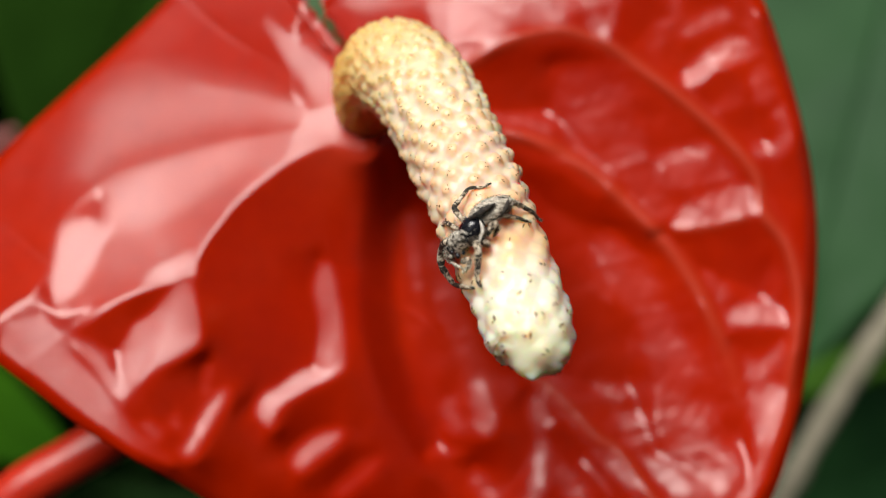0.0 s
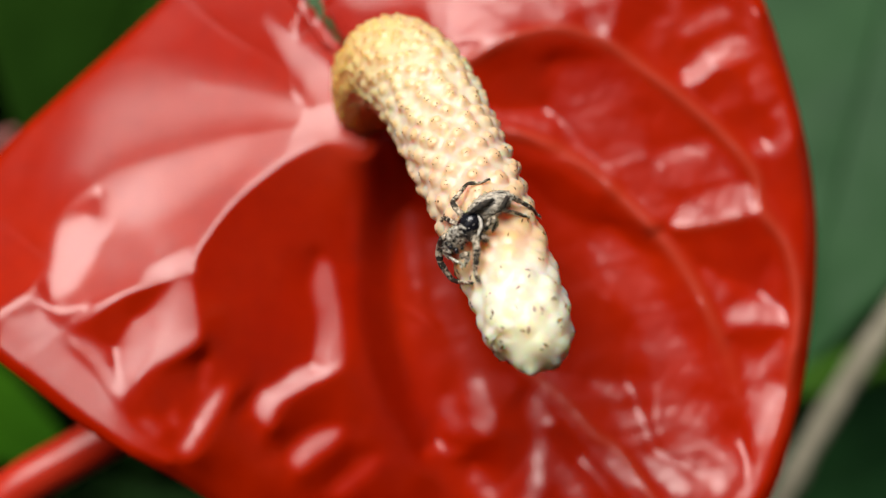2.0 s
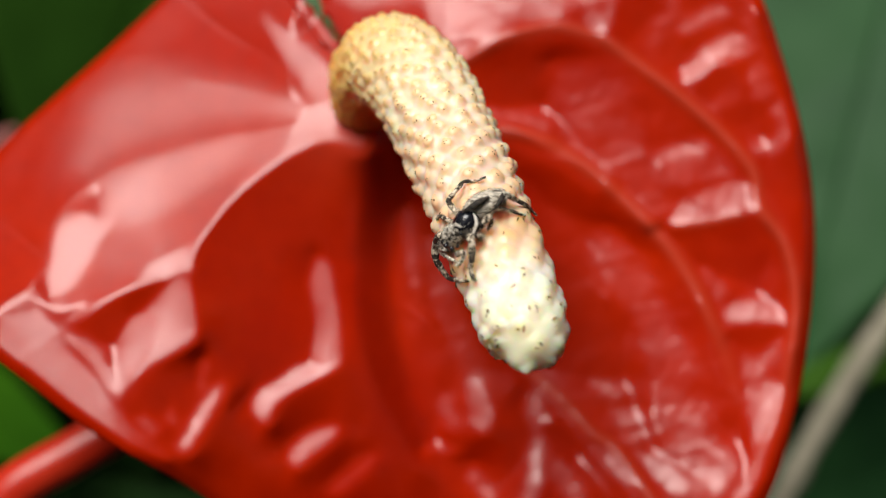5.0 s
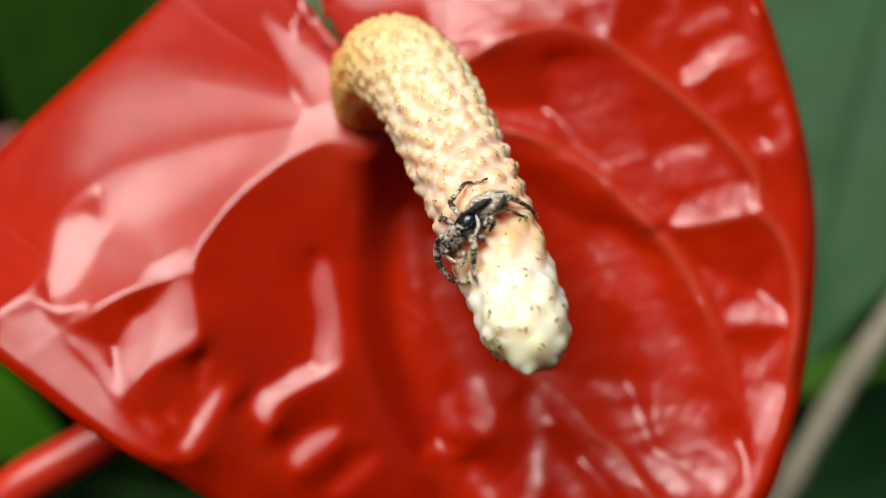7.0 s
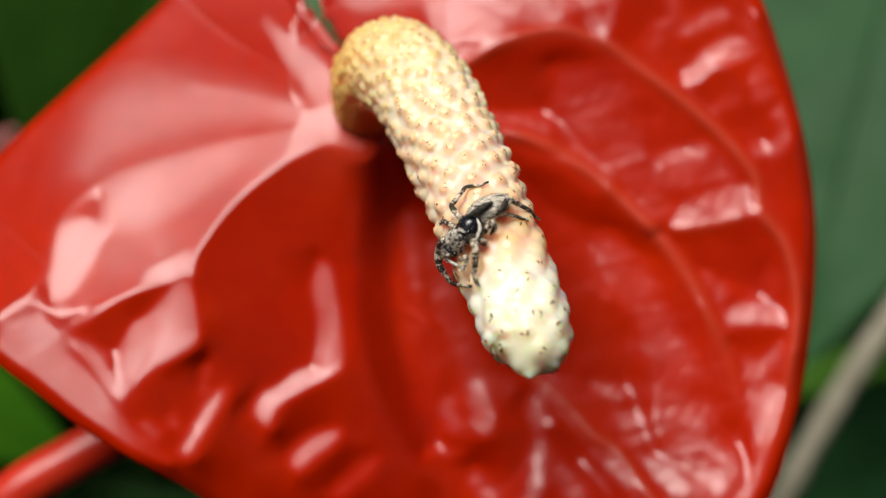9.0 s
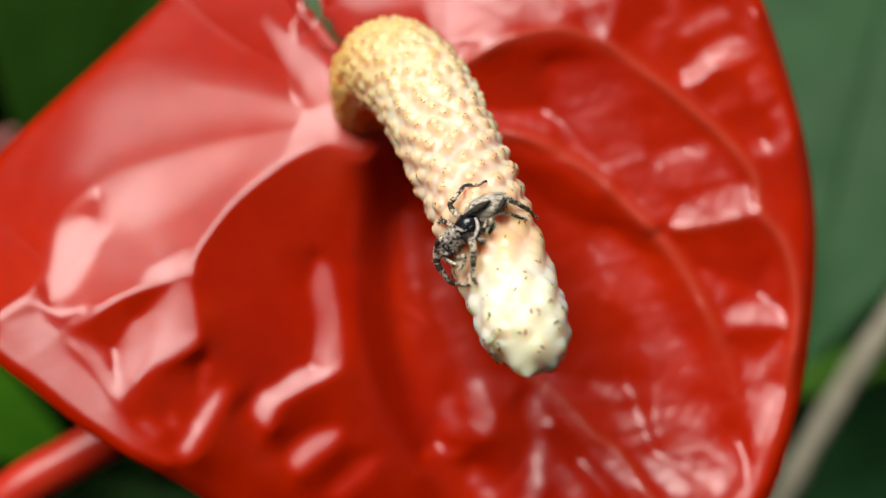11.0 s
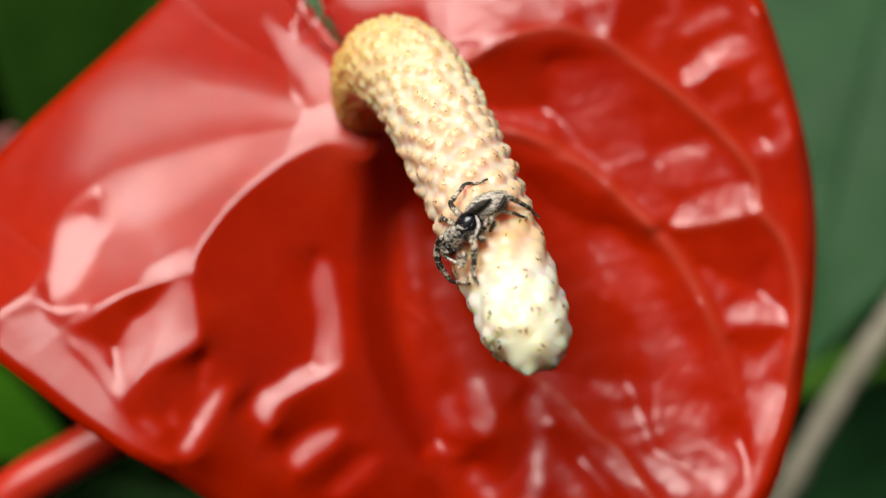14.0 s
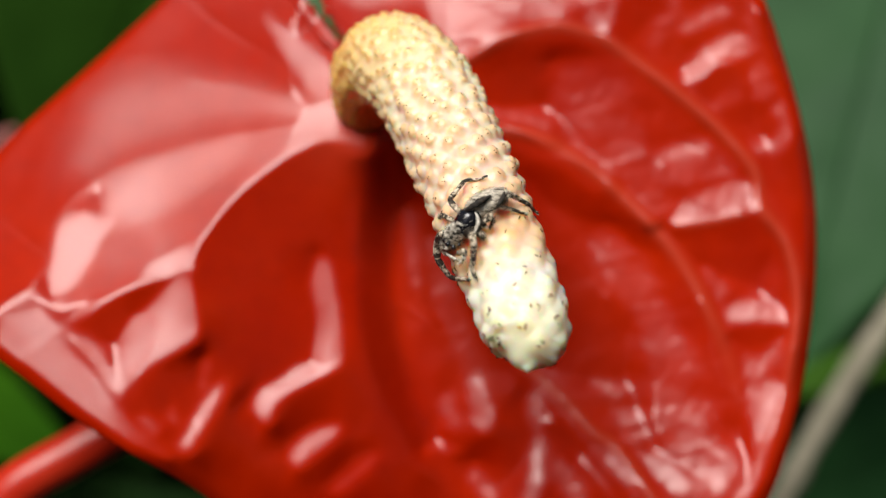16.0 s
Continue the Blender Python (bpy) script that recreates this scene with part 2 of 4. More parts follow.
LEFT_SHEEN.append(("area", ((-47.1, 2.5), (-45.2, 3.3), (-43.6, 1.8), (-42.9, -0.6), (-44.2, -3.4), (-46.4, -5.8), (-48.0, -4.5), (-47.6, -0.3)), 0.974, 0.6, (-0.02, 0.03)))
LEFT_SHEEN.append(("area", ((-17.3, 15.3), (-12.8, 16.4), (-10.0, 14.0), (-9.7, 11.9), (-12.8, 12.7), (-15.9, 13.3)), 0.324, 0.9, (-0.06, 0.18)))
LEFT_SHEEN.append(("streak", ((-15.9, 12.9), (-21.2, 9.8), (-26.7, 5.5), (-30.1, 1.1), (-31.2, -2.7)), 0.246, 0.35, (-0.17, 0.11)))
LEFT_SHEEN.append(("area", ((-13.9, 12.5), (-15.6, 11.8), (-20.6, 9.5), (-26.0, 5.1), (-29.4, 0.8), (-30.5, -3.4), (-29.5, -10.4), (-27.3, -16.6), (-23.3, -18.0), (-19.8, -15.3), (-16.2, -13.3), (-16.2, -5.5), (-16.6, -1.3), (-13.5, 7.7)), 0.003, 0.3, (0.5, -0.5)))
LEFT_SHEEN.append(("area", ((-15.5, -1.5), (-14.1, -2.0), (-13.1, -5.5), (-12.4, -10.4), (-12.5, -13.9), (-14.9, -14.4), (-15.9, -14.0), (-15.5, -9.0), (-16.2, -4.8)), 0.406, 0.35))
LEFT_SHEEN.append(("area", ((-12.4, -13.6), (-14.9, -14.7), (-17.7, -14.7), (-20.3, -16.6), (-22.7, -18.0), (-23.3, -20.0), (-21.4, -22.1), (-20.5, -20.0), (-18.9, -18.5), (-16.3, -16.9), (-12.7, -15.1)), 0.773, 0.28))
LEFT_SHEEN.append(("area", ((-19.9, -20.1), (-18.4, -18.7), (-15.6, -17.3), (-12.3, -15.5), (-11.3, -18.0), (-12.8, -21.2), (-17.0, -21.7), (-19.8, -23.1)), 0.0, 0.3, (0.3, -0.85)))
LEFT_SHEEN.append(("area", ((-19.2, -26.3), (-18.4, -24.7), (-15.9, -22.8), (-12.7, -22.2), (-13.2, -24.0), (-15.6, -25.8), (-17.7, -27.6)), 0.515, 0.3))
LEFT_SHEEN.append(("streak", ((-15.6, -27.1), (-12.1, -25.0), (-10.0, -22.9)), 0.0, 0.8))
LEFT_SHEEN.append(("streak", ((-31.1, -2.9), (-36.8, -4.8), (-42.1, -7.2), (-46.8, -10.2)), 0.385, 0.3, (-0.1, 0.15)))
LEFT_SHEEN.append(("area", ((-45.8, -10.9), (-42.1, -7.8), (-38.2, -5.6), (-34.0, -4.5), (-34.5, -6.8), (-37.7, -8.4), (-39.5, -10.9), (-40.3, -14.4), (-41.4, -13.9), (-44.2, -11.6)), 0.006, 0.22, (0.2, -0.55)))
LEFT_SHEEN.append(("area", ((-38.2, -9.1), (-36.6, -8.4), (-33.7, -4.9), (-31.4, -4.1), (-30.2, -9.7), (-30.6, -11.6), (-33.1, -13.2), (-36.8, -15.3), (-39.1, -17.7), (-40.1, -18.9), (-40.5, -14.9), (-39.6, -11.9)), 0.583, 0.28))
LEFT_SHEEN.append(("streak", ((-45.7, -11.2), (-43.1, -13.3), (-40.3, -17.6)), 0.935, 0.55))
LEFT_SHEEN.append(("area", ((-54.6, -8.3), (-50.4, -5.8), (-49.2, -8.3), (-46.9, -10.4), (-46.2, -12.8), (-41.4, -18.0), (-38.4, -22.6), (-33.7, -26.0), (-38.6, -24.4), (-44.2, -20.7), (-50.4, -15.4), (-54.6, -12.6)), 0.482, 0.35))
LEFT_SHEEN.append(("streak", ((-53.2, -8.3), (-49.7, -7.6), (-47.3, -9.3)), 0.14, 0.3))
LEFT_SHEEN.append(("streak", ((-52.2, -13.9), (-49.0, -11.4), (-46.2, -10.0)), 0.606, 0.3))
LEFT_SHEEN.append(("area", ((-48.3, -15.3), (-45.5, -13.9), (-42.1, -18.0), (-39.6, -22.2), (-43.5, -20.1)), 0.493, 0.4))
LEFT_SHEEN.append(("area", ((-38.0, -20.7), (-36.4, -17.3), (-33.7, -15.1), (-30.4, -13.3), (-29.4, -15.6), (-30.6, -18.0), (-31.8, -22.2), (-33.7, -24.3), (-36.1, -23.3)), 0.003, 0.28, (0.3, -0.6)))
LEFT_SHEEN.append(("streak", ((-27.6, -18.0), (-29.4, -21.0), (-31.6, -24.7)), 0.773, 0.85))
LEFT_SHEEN.append(("streak", ((-29.1, -14.9), (-29.4, -17.3)), 0.14, 0.5))
LEFT_SHEEN.append(("streak", ((-36.8, -21.7), (-35.4, -22.9)), 0.354, 0.45))
LEFT_SHEEN.append(("streak", ((-33.4, -20.5), (-32.9, -21.9)), 0.085, 0.5))
LEFT_SHEEN.append(("streak", ((-26.6, -18.0), (-28.7, -22.2), (-30.8, -25.7)), 0.006, 0.25))
LEFT_SHEEN.append(("area", ((-26.0, -19.4), (-21.9, -22.9), (-19.8, -28.5), (-15.6, -28.5), (-10.0, -25.0), (-5.8, -30.7), (-25.3, -30.7), (-30.2, -27.1)), 0.01, 0.8))
LEFT_SHEEN.append(("streak", ((-12.8, -29.9), (-8.6, -26.4)), 0.064, 0.6))
LEFT_SHEEN.append(("area", ((-8.1, 12.5), (-9.3, 7.7), (-10.6, -0.6), (-10.7, -6.9), (-9.5, -13.9), (-6.5, -21.5), (-1.7, -28.5), (0.4, -27.1), (-3.1, -19.4), (-5.5, -11.1), (-6.5, -0.6), (-6.5, 9.8)), 0.0, 0.7, (1.4, -0.35)))
RIGHT_SHEEN = []
RIGHT_SHEEN.append(("area", ((41.9, 28.6), (45.1, 18.9), (46.2, 7.7), (46.0, -2.7), (44.8, -13.9), (42.2, -26.4), (38.7, -32.0), (41.2, -26.4), (43.6, -16.6), (44.6, -4.1), (44.3, 7.7), (42.2, 18.9), (38.7, 28.6)), 0.001, 0.6, (1.6, -0.6)))
RIGHT_SHEEN.append(("area", ((-12.8, 30.7), (-10.0, 33.5), (-3.1, 33.5), (-1.7, 30.7), (-7.2, 29.7), (-10.0, 29.3)), 0.246, 0.6))
RIGHT_SHEEN.append(("area", ((-3.1, 33.5), (15.7, 34.9), (16.4, 30.0), (13.3, 28.2), (8.1, 27.1), (4.6, 25.0), (1.9, 23.5), (-1.0, 26.5)), 0.385, 0.5))
RIGHT_SHEEN.append(("area", ((10.2, 32.8), (15.4, 32.8), (16.1, 30.0), (13.0, 28.6)), 0.46, 0.6))
RIGHT_SHEEN.append(("streak", ((2.5, 23.5), (6.7, 25.6), (12.3, 27.1), (17.8, 25.8), (22.0, 23.2), (27.6, 20.1), (33.1, 16.2), (35.2, 12.5), (38.4, 9.7), (39.6, 6.3), (42.2, 1.5), (43.4, -4.1), (43.0, -11.1)), 0.064, 0.32))
RIGHT_SHEEN.append(("area", ((16.4, 30.7), (21.3, 32.8), (21.0, 28.6), (19.4, 26.4), (17.5, 27.9)), 0.227, 0.35))
RIGHT_SHEEN.append(("area", ((21.4, 28.6), (25.5, 31.4), (24.8, 27.2), (22.0, 25.5)), 0.0, 0.5))
RIGHT_SHEEN.append(("streak", ((25.5, 25.8), (27.2, 27.6)), 0.085, 0.9))
RIGHT_SHEEN.append(("streak", ((30.0, 27.1), (34.4, 29.0)), 0.304, 0.6))
RIGHT_SHEEN.append(("streak", ((28.6, 29.3), (28.3, 31.4)), 0.123, 0.5))
RIGHT_SHEEN.append(("area", ((29.2, 20.1), (30.9, 23.1), (35.2, 26.3), (38.0, 25.3), (37.7, 23.6), (33.8, 22.7), (31.1, 20.5)), 0.406, 0.32))
RIGHT_SHEEN.append(("streak", ((33.3, 23.9), (36.8, 24.9)), 0.537, 0.4))
RIGHT_SHEEN.append(("streak", ((31.8, 19.6), (35.2, 21.3), (38.0, 22.0)), 0.0, 0.7))
RIGHT_SHEEN.append(("streak", ((38.6, 21.8), (39.6, 19.0)), 0.284, 0.7))
RIGHT_SHEEN.append(("streak", ((32.8, 17.1), (35.9, 18.5)), 0.092, 0.5))
RIGHT_SHEEN.append(("streak", ((36.6, 16.1), (39.4, 17.1)), 0.0, 0.8))
RIGHT_SHEEN.append(("streak", ((41.6, 16.8), (42.5, 14.6), (40.9, 12.5), (38.4, 11.9)), 0.265, 0.6))
RIGHT_SHEEN.append(("streak", ((37.2, 30.0), (38.3, 25.1)), 0.078, 0.35))
RIGHT_SHEEN.append(("area", ((4.6, 22.9), (9.5, 25.1), (15.7, 24.8), (19.2, 22.4), (12.3, 18.2), (6.7, 17.5)), 0.0, 0.8, (0.3, -0.8)))
RIGHT_SHEEN.append(("area", ((13.6, 21.7), (19.2, 21.7), (23.4, 14.7), (22.7, 10.5), (17.8, 11.9), (15.0, 16.1)), 0.092, 1.5))
RIGHT_SHEEN.append(("streak", ((6.1, 16.3), (9.8, 15.5), (12.6, 14.3)), 0.324, 0.5))
RIGHT_SHEEN.append(("streak", ((7.4, 13.6), (13.6, 11.6), (17.8, 9.1)), 0.02, 0.35))
RIGHT_SHEEN.append(("streak", ((16.1, 12.0), (19.4, 9.8), (20.2, 8.3)), 0.515, 0.5))
RIGHT_SHEEN.append(("streak", ((22.6, 6.2), (25.3, 4.0)), 0.354, 0.4))
RIGHT_SHEEN.append(("area", ((8.1, 11.6), (15.0, 9.1), (22.0, 3.9), (26.9, 0.1), (23.4, 0.1), (15.0, 4.2), (10.2, 7.7)), 0.0, 0.6, (-0.1, -0.9)))
RIGHT_SHEEN.append(("streak", ((21.3, 10.7), (24.0, 12.0)), 0.227, 0.7))
RIGHT_SHEEN.append(("streak", ((26.5, 10.7), (31.9, 12.0)), 0.354, 0.75))
RIGHT_SHEEN.append(("streak", ((23.4, 9.1), (27.6, 9.1), (35.2, 9.8)), 0.092, 1.2))
RIGHT_SHEEN.append(("streak", ((24.8, 7.4), (27.0, 4.8)), 0.14, 0.8))
RIGHT_SHEEN.append(("area", ((28.4, 3.0), (29.9, 5.4), (35.2, 7.7), (38.9, 7.2), (39.6, 4.9), (34.5, 4.2), (29.8, 3.0)), 0.344, 0.3))
RIGHT_SHEEN.append(("streak", ((29.0, 3.6), (30.5, 4.8)), 0.629, 0.5))
RIGHT_SHEEN.append(("area", ((27.9, 1.6), (33.1, 2.7), (39.1, 3.4), (40.8, -0.6), (37.3, -4.1), (31.8, -2.0)), 0.0, 0.35, (0.3, -0.7)))
RIGHT_SHEEN.append(("streak", ((26.9, 1.1), (31.2, -4.2), (34.7, -8.4), (36.1, -14.6), (38.2, -21.5), (38.9, -28.5)), 0.05, 0.35))
RIGHT_SHEEN.append(("area", ((17.8, 0.1), (20.6, 1.8), (24.1, -2.7), (28.3, -9.7), (30.7, -14.6), (27.6, -15.6), (23.4, -11.4), (21.0, -6.9)), 0.115, 1.2))
RIGHT_SHEEN.append(("area", ((20.6, -5.5), (24.1, -8.3), (22.7, -11.1), (19.9, -9.0)), 0.006, 0.8))
RIGHT_SHEEN.append(("streak", ((32.3, -3.3), (34.4, -5.6)), 0.227, 0.45))
RIGHT_SHEEN.append(("area", ((34.2, -8.4), (36.5, -6.9), (39.6, -7.0), (42.8, -8.1), (42.6, -9.4), (35.9, -9.1)), 0.46, 0.28))
RIGHT_SHEEN.append(("streak", ((35.2, -11.1), (40.8, -10.7)), 0.0, 0.6))
RIGHT_SHEEN.append(("streak", ((42.1, -12.1), (40.1, -14.0), (37.9, -15.4)), 0.284, 0.55))
RIGHT_SHEEN.append(("area", ((37.3, -17.3), (40.9, -16.6), (41.8, -20.5), (40.1, -25.0), (38.2, -29.6), (35.7, -31.6), (38.4, -25.0)), 0.385, 0.45))
RIGHT_SHEEN.append(("streak", ((37.3, -13.9), (39.1, -17.3)), 0.165, 0.5))
RIGHT_SHEEN.append(("streak", ((10.9, -14.2), (15.0, -19.1), (19.2, -24.7), (22.7, -28.1), (26.5, -32.3)), 0.583, 0.5))
RIGHT_SHEEN.append(("streak", ((21.3, -24.4), (27.6, -22.0)), 0.284, 0.35))
RIGHT_SHEEN.append(("streak", ((19.1, -16.9), (21.2, -17.9)), 0.246, 0.6))
RIGHT_SHEEN.append(("area", ((21.0, -20.5), (25.5, -19.8), (28.3, -21.0), (24.8, -21.7), (22.0, -22.2)), 0.265, 0.4))
RIGHT_SHEEN.append(("area", ((23.4, -17.3), (29.0, -17.3), (33.1, -22.2), (29.0, -24.3), (25.5, -19.4)), 0.131, 1.0))
RIGHT_SHEEN.append(("area", ((28.3, -24.3), (34.5, -24.3), (35.9, -28.5), (32.5, -31.3), (30.0, -29.2)), 0.209, 0.8))
RIGHT_SHEEN.append(("area", ((24.0, -25.6), (28.3, -26.7), (30.2, -29.6), (29.0, -30.4), (26.5, -28.5)), 0.652, 0.4))
RIGHT_SHEEN.append(("streak", ((33.6, -29.0), (34.3, -29.6)), 0.81, 0.6))
RIGHT_SHEEN.append(("streak", ((22.0, -27.1), (25.5, -30.6)), 0.0, 0.5))
RIGHT_SHEEN.append(("area", ((3.1, -13.9), (6.0, -15.6), (8.4, -17.3), (6.7, -19.6), (5.4, -22.4), (3.9, -21.7), (3.3, -18.0)), 0.344, 0.5))
RIGHT_SHEEN.append(("streak", ((-1.0, -0.6), (1.1, -8.3), (3.8, -13.9)), 0.1, 1.4))
RIGHT_SHEEN.append(("streak", ((-4.3, 3.6), (-3.2, -4.8)), 0.108, 0.6))
RIGHT_SHEEN.append(("streak", ((0.6, -19.4), (1.5, -21.9)), 0.14, 0.8))
RIGHT_SHEEN.append(("area", ((6.7, -20.8), (9.5, -18.0), (10.9, -20.8), (10.7, -25.0), (7.4, -25.0)), 0.0, 0.5))
RIGHT_SHEEN.append(("streak", ((11.2, -19.1), (12.0, -25.0), (11.0, -30.6)), 0.406, 0.8))
RIGHT_SHEEN.append(("area", ((12.3, -22.2), (15.0, -20.8), (17.8, -25.0), (15.7, -27.1)), 0.0, 0.6))
RIGHT_SHEEN.append(("streak", ((3.8, -28.3), (6.1, -31.3)), 0.515, 0.6))
RIGHT_SHEEN.append(("streak", ((14.0, -27.1), (16.4, -30.6)), 0.156, 1.0))
RIGHT_SHEEN.append(("streak", ((-1.7, -25.0), (1.1, -25.0)), 0.05, 0.6))


def ripples(x, y, size, seed):
    """Smooth chance waves of about the given size (mm)."""
    rng = np.random.default_rng(seed)
    out = np.zeros(x.shape)
    for _ in range(14):
        a, ph = rng.uniform(0, 2 * math.pi), rng.uniform(0, 2 * math.pi)
        f = 2 * math.pi / (size * rng.uniform(0.8, 1.8))
        out += np.sin(f * (x * math.cos(a) + y * math.sin(a)) + ph)
    return out / 3.7


def nearest(x, y, line):
    """Signed distance (left of the line is plus) and the share of the way along it."""
    pts = smooth_path(line, 8)
    seg = np.diff(pts, axis=0)
    run = np.concatenate(((0,), np.cumsum(np.linalg.norm(seg, axis=1))))
    best = np.full(x.shape, 1e9)
    sign, share = np.zeros(x.shape), np.zeros(x.shape)
    for i, (a, d) in enumerate(zip(pts, seg)):
        long2 = d @ d
        s = np.clip(((x - a[0]) * d[0] + (y - a[1]) * d[1]) / long2, 0, 1)
        px, py = x - a[0] - s * d[0], y - a[1] - s * d[1]
        dist = np.hypot(px, py)
        near = dist < best
        best = np.where(near, dist, best)
        sign = np.where(near, np.sign(d[0] * py - d[1] * px), sign)
        share = np.where(near, (run[i] + s * math.sqrt(long2)) / run[-1], share)
    return best * sign, share


def folded_sheet(x, y):
    """Height (mm towards the eye) of the sheet with its main folds."""
    dx, dy = x - HEART[0], y - HEART[1]
    left = 1 / (1 + np.exp((dx + 6) / 4.0))
    h = left * (0.02 * dx + 0.04 * dy + 0.005 * (3 * np.log1p(np.exp(dy / 3))) ** 2 - 0.007 * (3 * np.log1p(np.exp((-dx - 32) / 3))) ** 2 / (1 + np.exp((-dy - 22) / 3))) + (1 - left) * (0.03 * dx - 0.01 * dy)
    h += -0.0004 * (dx * dx + dy * dy) * (1 - left)
    h += -1.2 * np.exp(-(dx * dx + dy * dy) / 30.0)
    for line, high, wl, wr in LEFT_FOLDS + RIGHT_FOLDS + GROOVES:
        d, s = nearest(x, y, line)
        taper = np.clip(np.minimum(s, 1 - s) * (8 if len(line) > 4 else 4), 0, 1)
        taper = taper * taper * (3 - 2 * taper)
        w = np.where(d > 0, wl, wr)
        h += 1.4 * high * taper * np.exp(-np.abs(d / w) ** 1.7)
    h += (0.05 + 0.07 / (1 + np.exp((dy + 14) / 4))) * ripples(x, y, 4.6, 1) * (1 - left)
    return h


def facing_sky(x, y):
    """The slope at which the glossy sheet mirrors the bright sky."""
    view = np.stack((-x, -y, np.full(x.shape, DEPTH)), axis=-1)
    half = view / np.linalg.norm(view, axis=-1)[..., None] + TO_SKY
    return half[..., 0] / half[..., 2], half[..., 1] / half[..., 2]


def inside(x, y, outline, soft=0.16):
    """1 within the closed outline, 0 outside, with a soft edge."""
    ring = smooth_path(list(outline) + [outline[0]], 5)
    odd = np.zeros(x.shape, bool)
    gap = np.full(x.shape, 1e9)
    for a, b in zip(ring, ring[1:]):
        d = b - a
        if abs(d[1]) > 1e-9:
            odd ^= ((a[1] > y) != (b[1] > y)) & (x < a[0] + d[0] * (y - a[1]) / d[1])
        s = np.clip(((x - a[0]) * d[0] + (y - a[1]) * d[1]) / (d @ d + 1e-12), 0, 1)
        gap = np.minimum(gap, np.hypot(x - a[0] - s * d[0], y - a[1] - s * d[1]))
    return 1 / (1 + np.exp(np.clip(np.where(odd, -gap, gap) / soft, -30, 30)))


def stroke(x, y, line):
    """Plain distance to a smooth line."""
    return np.abs(nearest(x, y, line)[0])


STEP = 0.35
GX, GY = np.arange(-66, 52, STEP), np.arange(-60, 56, STEP)
PASSES = 110
STIFF = 0.016            # how strongly the skin resists sharp bends (mm squared)


def gloss_map(x, y):
    """The sheen each spot shows the camera, row by row, and how shaded ones lean."""
    level = np.full(x.shape, 0.016)
    held, ax, ay = np.zeros(x.shape), np.full(x.shape, AWAY[0]), np.full(x.shape, AWAY[1])
    for kind, line, full, soft, *lean in LEFT_SHEEN + RIGHT_SHEEN:
        if kind == "area":
            m = inside(x, y, line, 0.45 * soft)
        else:
            m = 1 / (1 + np.exp(np.clip((stroke(x, y, line) - soft) / 0.22, -30, 30)))
        level += m * (full - level)
        tx, ty = lean[0] if lean else AWAY
        held += m * ((0.0 if not lean else 0.25 if full < 0.05 else 0.55) - held)
        ax, ay = ax + m * (tx - ax), ay + m * (ty - ay)
    return level, held, ax, ay


def sculpt():
    """The sheet's folds on a grid, smoothly bent until the camera sees the set sheen."""
    x, y = np.meshgrid(GX, GY)
    h0 = folded_sheet(x, y)
    wx, wy = facing_sky(x, y)
    level, held, ax, ay = gloss_map(x, y)
    level = np.clip(level, 0.006, 0.994)
    lean = np.interp(level, SHARES, LEANS)
    shaded = np.maximum(held, np.clip((0.03 - level) / 0.02, 0, 1) * 0.05)
    ny, nx = x.shape
    ky = 2 * math.pi * np.fft.fftfreq(2 * ny, STEP)[:, None]
    kx = 2 * math.pi * np.fft.rfftfreq(2 * nx, STEP)[None]
    dx, dy = 1j * np.sin(kx * STEP) / STEP, 1j * np.sin(ky * STEP) / STEP
    k2 = kx * kx + ky * ky
    under = np.abs(dx) ** 2 + np.abs(dy) ** 2 + STIFF * k2 * k2 + 1e-5

    def mirrored(a, sx, sy):
        a = np.concatenate((a, sx * a[:, ::-1]), 1)
        return np.fft.rfft2(np.concatenate((a, sy * a[::-1]), 0))

    pull = 1e-5 * mirrored(h0, 1, 1)
    qy0, qx0 = np.gradient(h0, STEP)
    h, qx, qy = h0, qx0, qy0
    ux, uy = np.zeros(x.shape), np.zeros(x.shape)      # what each spot still owes
    for turn_ in range(PASSES):
        vx, vy = qx + ux, qy + uy
        ex, ey = -vx - wx, -vy - wy            # how far each spot leans from the mirrored sky
        off = np.hypot(ex, ey) + 1e-6
        goal = np.where(level < 0.02, np.maximum(off, lean), np.where(level > 0.9, np.minimum(off, lean), lean)) / off
        gx, gy = vx - (goal - 1) * ex, vy - (goal - 1) * ey
        firm = np.maximum(shaded, (held > 0.05) * (1 - turn_ / 25))
        gx, gy = gx + firm * (-wx - ax - gx), gy + firm * (-wy - ay - gy)
        gx, gy = gx + 0.03 * (qx0 - gx), gy + 0.03 * (qy0 - gy)
        tx, ty = gx - ux, gy - uy
        top = np.conj(dx) * mirrored(tx, -1, 1) + np.conj(dy) * mirrored(ty, 1, -1) + pull
        h = np.fft.irfft2(top / under, s=(2 * ny, 2 * nx))[:ny, :nx]
        qy, qx = np.gradient(h, STEP)
        ux, uy = KEEP * (ux + GAIN * (qx - gx)) * (turn_ > 20), KEEP * (uy + GAIN * (qy - gy)) * (turn_ > 20)
    # the skin is never quite even: fine dimples, more on the lobe away from the stalk
    lobe = 1 / (1 + np.exp(-(x - HEART[0]) / 3.0))
    return h + (0.1 + 0.9 * lobe) * (0.012 * ripples(x, y, 1.9, 5) + 0.03 * ripples(x, y, 4.4, 6))


KEEP, GAIN = 0.95, 0.5
# The share of the sky's brightness that the glossy skin mirrors at a lean (a slope) off the mirror's turn
SHARES = (0.0, 0.007, 0.014, 0.035, 0.095, 0.21, 0.43, 0.70, 0.88, 0.96, 1.0)
